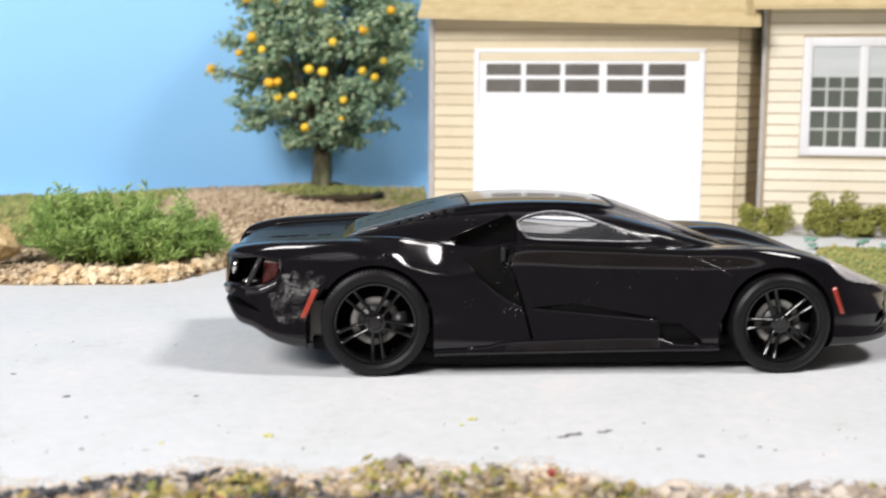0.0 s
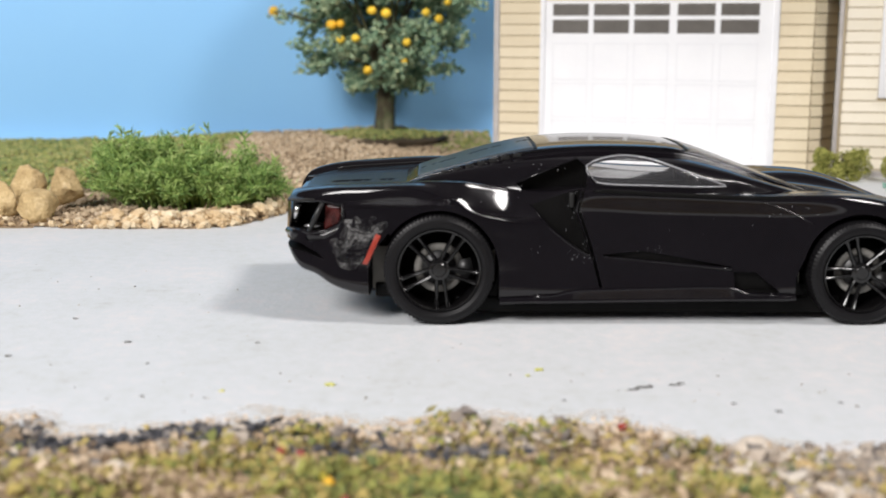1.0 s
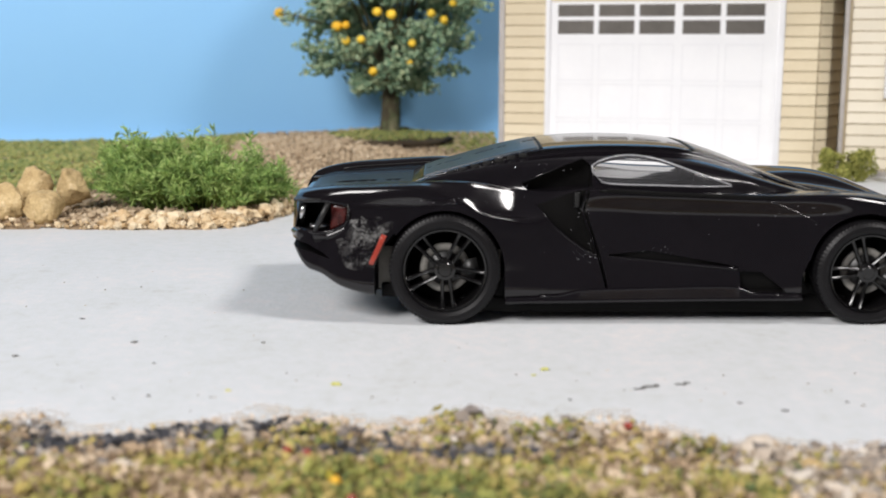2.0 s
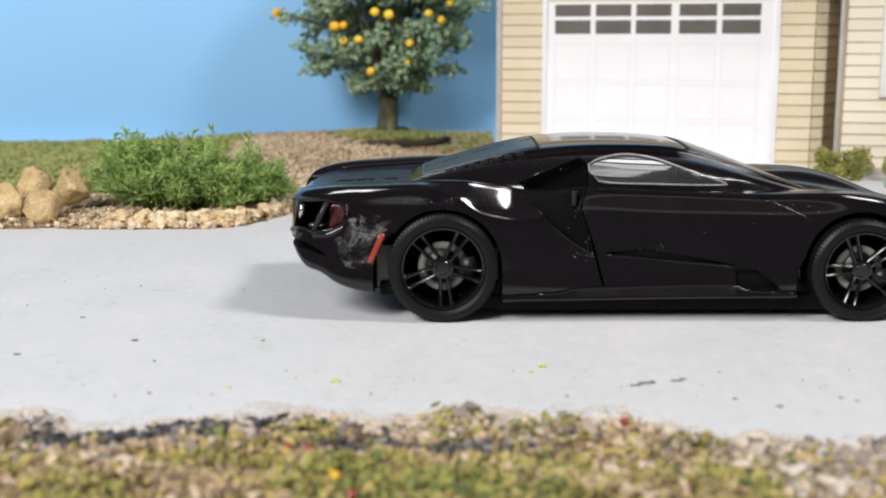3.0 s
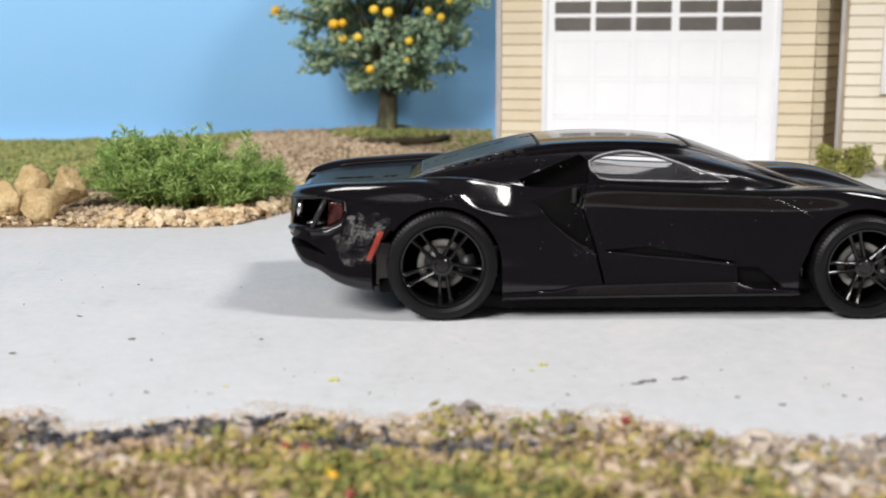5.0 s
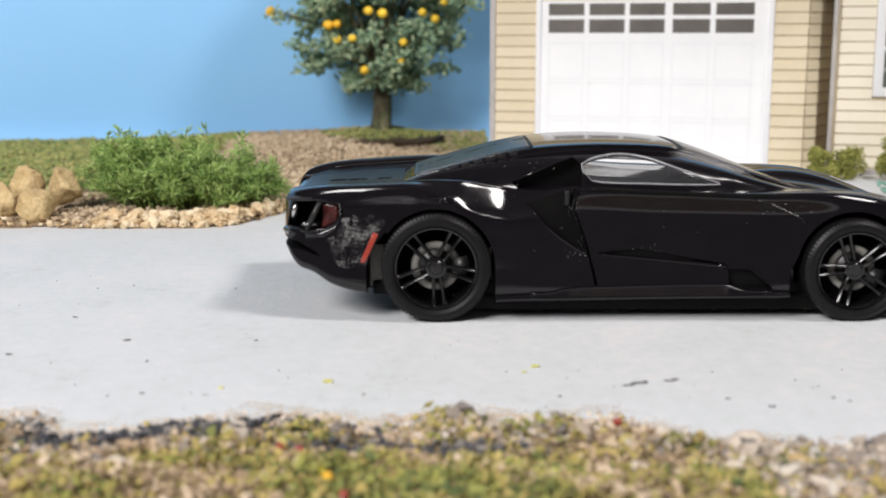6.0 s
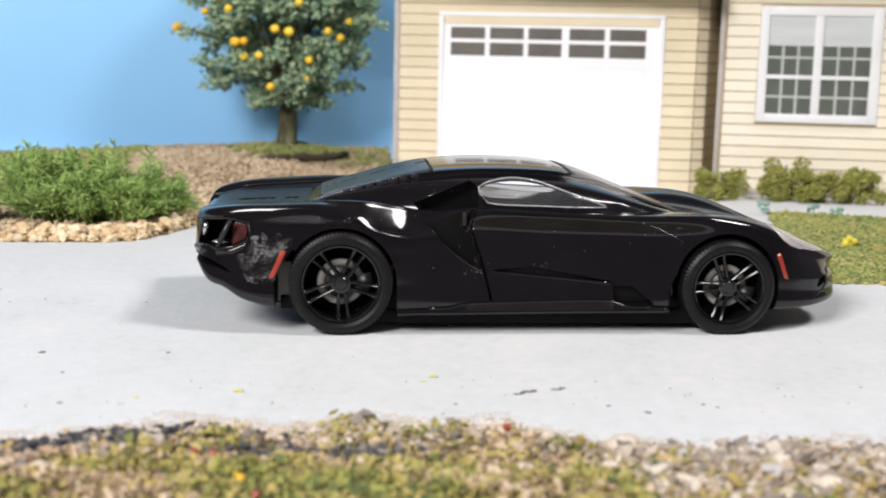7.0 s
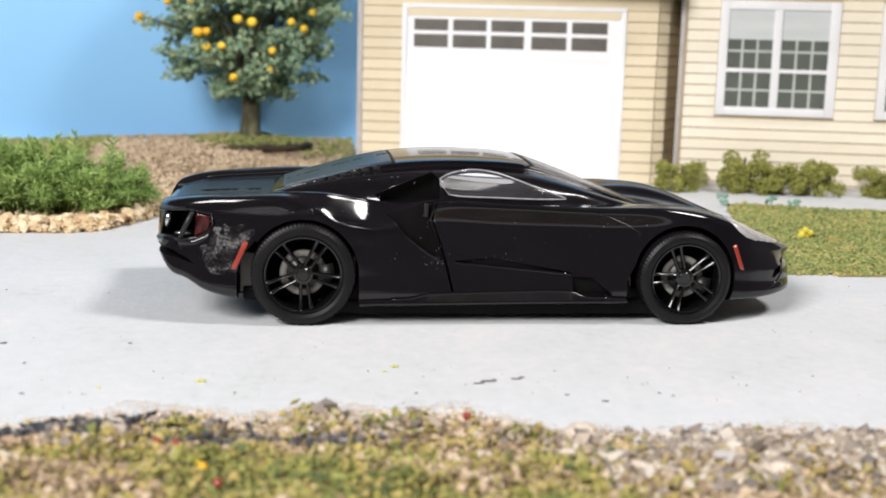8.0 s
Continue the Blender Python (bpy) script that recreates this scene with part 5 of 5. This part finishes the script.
# ---- fruit tree ----
GIRTH = curve([(1.9, 1.0), (2.3, 2.2), (2.8, 2.9), (3.6, 3.2), (4.6, 3.35), (6.0, 3.6), (7.4, 3.6), (8.8, 3.0), (9.8, 1.9), (10.4, 0.8)])
FRUITS = [(-4.42, 4.85, 0.27), (-1.95, 4.3, 0.26), (-1.6, 4.35, 0.2), (0.2, 4.75, 0.24), (-0.35, 4.85, 0.22), (-1.6, 3.75, 0.2), (-1.0, 3.8, 0.2), (1.75, 4.8, 0.2), (2.25, 4.55, 0.21),
          (1.0, 3.65, 0.2), (-0.55, 2.55, 0.22), (-2.6, 6.1, 0.25), (-2.2, 5.6, 0.2), (1.8, 6.4, 0.24), (-1.5, 7.6, 0.28), (0.1, 7.4, 0.27), (-3.2, 5.5, 0.2), (2.6, 5.2, 0.18), (0.6, 5.9, 0.2),
          (-0.2, 8.6, 0.25), (1.6, 8.3, 0.24), (-2.8, 7.6, 0.22), (2.9, 7.2, 0.22), (-1.0, 9.2, 0.22), (0.9, 2.9, 0.17)]
SPRIGS = ((-4.1, 4.7), (-3.9, 5.8), (-3.5, 3.5), (-3.2, 2.7), (3.9, 5.2), (3.8, 7.3), (3.3, 3.9), (2.6, 2.6), (-1.2, 1.9), (1.6, 2.0), (3.6, 6.2))     # outlying tufts of the crown


def fruit_tree():
    at = Vector((-2.66, 35.9, 0.92))
    tree = thing("fruit_tree", "model fruit tree with grey-green foliage and yellow-orange fruit", "tree", matrix=Matrix.Translation(at * U) @ Matrix.Scale(1.206, 4))
    bm = bmesh.new()
    tube(bm, [(0, 0, -0.3), (0.0, 0, 0.1), (0.03, 0, 0.9), (0.05, 0, 2.2), (0.1, 0, 3.6)], [0.5, 0.44, 0.40, 0.39, 0.36], 14)
    for v in bm.verts:
        v.co += Vector((wobble(v.co.z * 3, v.co.x * 4, 1, 1), wobble(v.co.z * 3, v.co.y * 4, 1, 2), 0)) * 0.08
    part("trunk", bm, BARK, tree, "rough grey-brown trunk")
    centre = Vector((0.1, 0, 6.3))
    clumps, leaves = [], []

    def girth(z):
        """The crown's half width at a height over the root."""
        return GIRTH(z)

    for k in range(18):
        a, z = k * 2.4, 3.0 + (k % 6) * 1.0
        e = Vector((math.cos(a) * girth(z) * 0.7, math.sin(a) * girth(z) * 0.38, z))
        bm = bmesh.new()
        tube(bm, [(0.05, 0, 2.0 + (k % 4) * 0.4), e * 0.5 + Vector((0, 0, 1.4)), e], [0.13, 0.07, 0.03], 5)
        part("limb", bm, BARK, tree)
    for k in range(860):
        z = random.uniform(2.0, 10.2)
        a, g = random.uniform(0, 6.283), girth(z)
        r = g * random.uniform(0.25, 1.0) ** 0.55 * (1 + 0.18 * wobble(math.cos(a) * 2, z * 0.7, 1, 66 + math.sin(a)))
        p = Vector((0.1 + r * math.cos(a), r * 0.7 * math.sin(a), z))
        if wobble(p.x * 0.7, p.z * 0.7, 1, 61 + p.y * 0.5) < -0.13:
            continue
        size = random.uniform(0.25, 0.55)
        for i in range(26):
            q = p + Vector((random.gauss(0, size * 0.5), random.gauss(0, size * 0.5), random.gauss(0, size * 0.42)))
            clumps.append((q.x, q.y, q.z, random.uniform(0.05, 0.15)))
        for i in range(4):
            q = p + Vector((random.gauss(0, size * 0.6), random.gauss(0, size * 0.6), random.gauss(0, size * 0.5)))
            leaves.append((q, q - centre + Vector((random.gauss(0, 2), random.gauss(0, 2), random.gauss(0, 2))), random.uniform(0.2, 0.42), random.uniform(0.12, 0.22)))
    for u, z in SPRIGS:
        for k in range(5):
            p = Vector((u * (1 - 0.07 * k), -0.9 + random.gauss(0, 0.25), z + random.gauss(0, 0.12)))
            for i in range(22):
                q = p + Vector((random.gauss(0, 0.17), random.gauss(0, 0.15), random.gauss(0, 0.13)))
                clumps.append((q.x, q.y, q.z, random.uniform(0.05, 0.13)))
    ob = new("crown", scatter_mesh(clumps))
    ob.data.materials.append(LEAF)
    ob.parent = tree
    ob = new("foliage", blades_mesh(leaves))
    ob.data.materials.append(LEAF)
    ob.parent = tree
    bm = bmesh.new()
    tube(bm, [(-2.6, -1.2, 4.4), (-3.7, -1.2, 4.75), (-4.35, -1.2, 4.85)], [0.05, 0.035, 0.02], 5)
    part("limb", bm, BARK, tree)
    balls = []
    for k in range(3):
        bm = bmesh.new()
        blob(bm, (0, 0, 0), (1, 1, 0.95), 5 + k, 0.12, 3)
        balls.append(finish(bm, "fruit", FRUIT))
    for u, z, r in FRUITS:
        ob = new("fruit", balls[int(u * 7) % 3])
        ob.parent = tree
        y = -0.7 * math.sqrt(max(0.05, girth(z) ** 2 - u * u)) * 1.02
        ob.matrix_basis = Matrix.Translation(Vector((u, y, z)) * U) @ Matrix.Diagonal((r * 0.82, r * 0.82, r * 0.82, 1))
    return tree


tree = fruit_tree()


# ---- shrubs along the house ----
def shrub(at, size, seed):
    random.seed(seed)
    bush = thing("shrub", "small olive-green foam shrub at the foot of the house", "shrub", at=at, group="shrubs along the house")
    bm = bmesh.new()
    tube(bm, [(0, 0, -0.1), (0.02, 0, size[2] * 0.9)], [0.1, 0.04], 6)
    part("stem", bm, BARK, bush)
    items = []
    heads = [Vector((random.uniform(-0.75, 0.75) * size[0], random.uniform(-0.6, 0.6) * size[1], random.uniform(0.12, 0.88) * size[2])) for _ in range(22)]
    for h in heads:
        r = random.uniform(0.28, 0.42) * min(size)
        for i in range(170):
            d = Vector((random.gauss(0, 1), random.gauss(0, 1), random.gauss(0, 1))).normalized() * r * random.uniform(0.5, 1.05)
            q = h + d
            items.append((q.x, q.y, max(0.02, q.z), random.uniform(0.03, 0.07)))
    ob = new("foliage", scatter_mesh(items))
    ob.data.materials.append(SHRUB)
    ob.parent = bush


for i, (at, size) in enumerate((((16.03, 23.54, 0.0), (1.24, 0.95, 1.18)), ((18.67, 23.24, 0.0), (1.14, 0.96, 1.68)), ((20.20, 22.70, 0.0), (1.27, 0.97, 1.27)), ((21.57, 22.46, 0.0), (1.15, 0.85, 1.46)), ((24.51, 21.99, 0.0), (1.35, 0.99, 1.23)))):
    shrub(at, size, 70 + i)
random.seed(5)

# ---- crumbs and stains on the road ----
def flat_spot(at, size, seed):
    """A thin irregular spot lying on the road."""
    bm = bmesh.new()
    blob(bm, (0, 0, 0), (size[0], size[1], 0.012), seed, 1.1, 3, False)
    return bm


STAIN = surface("dark_scrape", [(0.3, (0.10, 0.10, 0.10)), (0.7, (0.24, 0.23, 0.22))], 3.0, 0.8)
for i, (x, y, w, d) in enumerate(((3.17, -4.37, 0.067, 0.0287), (3.28, -4.30, 0.0383, 0.0575), (3.41, -4.23, 0.0863, 0.0336), (3.50, -4.17, 0.0384, 0.0288), (3.91, -4.11, 0.077, 0.0289), (4.05, -4.02, 0.0482, 0.0193), (1.99, -4.94, 0.0284, 0.0189), (4.66, -5.11, 0.0385, 0.0193), (5.27, -5.51, 0.0482, 0.0289), (-5.90, -1.36, 0.0639, 0.0274), (-7.82, -2.35, 0.0537, 0.0269), (-4.80, -4.74, 0.0361, 0.0181), (-7.44, 0.49, 0.0548, 0.0137), (-3.44, -1.41, 0.0372, 0.0186), (-5.18, -2.82, 0.0273, 0.0182), (6.38, -5.07, 0.039, 0.0146))):
    solid("scrape", flat_spot(None, (w, d), 11 + i), STAIN, "dark scrape mark in the road paint", "stain", at=(x, y, 0.012), group="scrapes on the road")
for i, (x, y, r) in enumerate(((-1.83, -4.14, 0.0787), (1.72, -3.24, 0.0667), (-3.57, -4.46, 0.0456), (1.51, -3.57, 0.038))):
    bm = bmesh.new()
    for k in range(3):
        blob(bm, (0.5 * r * k - 0.4 * r, 0.3 * r * (k % 2), r * 0.3), (r * 0.7, r * 0.6, r * 0.5), 21 + i + k, 0.5, 1)
    solid("yellow_crumb", bm, PALE_YELLOW, "yellow foam crumb fallen on the road", "crumb", at=(x, y, 0.0), group="yellow crumbs")
dots = []
for _ in range(300):
    x, y = random.uniform(-12, 16), random.uniform(-5.6, 8.5)
    if -4.5 < x < 11.5 and -0.3 < y < 7:
        continue
    near = random.random() < 0.5
    if near:
        y = random.uniform(-5.6, -3.4)
    dots.append((x, y, 0.0, random.uniform(0.008, 0.034)))
DOTS = surface("scattered_specks", [(0.1, (0.08, 0.07, 0.06)), (0.5, (0.30, 0.26, 0.20)), (0.9, (0.55, 0.50, 0.42))], 3.0, 0.9, pick="island")
stuff("road_specks", scatter_mesh(dots), DOTS, "tiny dark specks scattered on the road", "debris")
bm = bmesh.new()
for k in range(5):
    blob(bm, (0.07 * (k - 2), 0.05 * (k % 2), 0.12 + 0.07 * (k % 3)), (0.13, 0.1, 0.12), 41 + k, 0.4, 2)
solid("yellow_flower", bm, YELLOW, "clump of bright yellow foam on the lawn", "flower", at=(16.14, 11.04, 0.1))
for i, (x, y) in enumerate(((16.23, 18.92), (17.95, 18.38), (18.76, 18.11))):
    bm = bmesh.new()
    for k in range(9):
        blob(bm, (random.uniform(-0.2, 0.2), random.uniform(-0.1, 0.1), 0.1 + random.random() * 0.4), (0.09, 0.09, 0.08), 51 + k + i, 0.5, 1)
    solid("teal_tuft", bm, TEAL, "small blue-green foam tuft beside the path", "plant", at=(x, y, 0.0), group="teal tufts")
# large pale stones in the verge
for i, (x, y, r) in enumerate(((4.46, -7.23, 0.323), (6.80, -9.41, 0.248), (3.90, -8.40, 0.15), (-2.94, -6.62, 0.127), (-3.59, -6.84, 0.108), (3.33, -6.67, 0.17), (5.97, -8.34, 0.162), (8.26, -8.07, 0.194), (-4.28, -8.28, 0.151), (2.66, -8.35, 0.14), (9.40, -8.43, 0.215))):
    bm = bmesh.new()
    blob(bm, (0, 0, 0), (r, r * 0.8, r * 0.42), 61 + i, 0.4, 3)
    solid("verge_stone", bm, PALE_STONE, "pale cream stone half sunk in the verge", "stone", at=(x, y, verge(x, y) + r * 0.2), group="stones in the verge")
random.seed(77)
for i in range(26):
    x, y, r = random.uniform(4.1, 11.5), 0.0, random.uniform(0.07, 0.19)
    y = edge_front(x) - random.uniform(0.4, 2.4)
    bm = bmesh.new()
    blob(bm, (0, 0, 0), (r, r * random.uniform(0.6, 0.9), r * random.uniform(0.5, 0.8)), 101 + i, 0.5, 2)
    solid("verge_stone", bm, random.choice((PALE_STONE, BOULDER, PALE_STONE, CARD_EDGE)), "rough tan or grey stone among the verge gravel", "stone", at=(x, y, verge(x, y) + r * 0.3), group="stones in the verge", smooth=False)
random.seed(5)
for i, (x, y, c) in enumerate(((-2.15, -7.86, RED_LENS), (-1.86, -7.98, RED_LENS), (2.65, -6.69, RED_LENS), (-1.38, -9.17, FRUIT), (-1.15, -9.61, RED_LENS), (-1.49, -8.85, YELLOW))):
    bm = bmesh.new()
    blob(bm, (0, 0, 0), (0.07, 0.07, 0.06), 71 + i, 0.4, 2)
    solid("flower_crumb", bm, c, "bright coloured foam crumb in the turf", "crumb", at=(x, y, verge(x, y) + 0.1), group="flower crumbs")
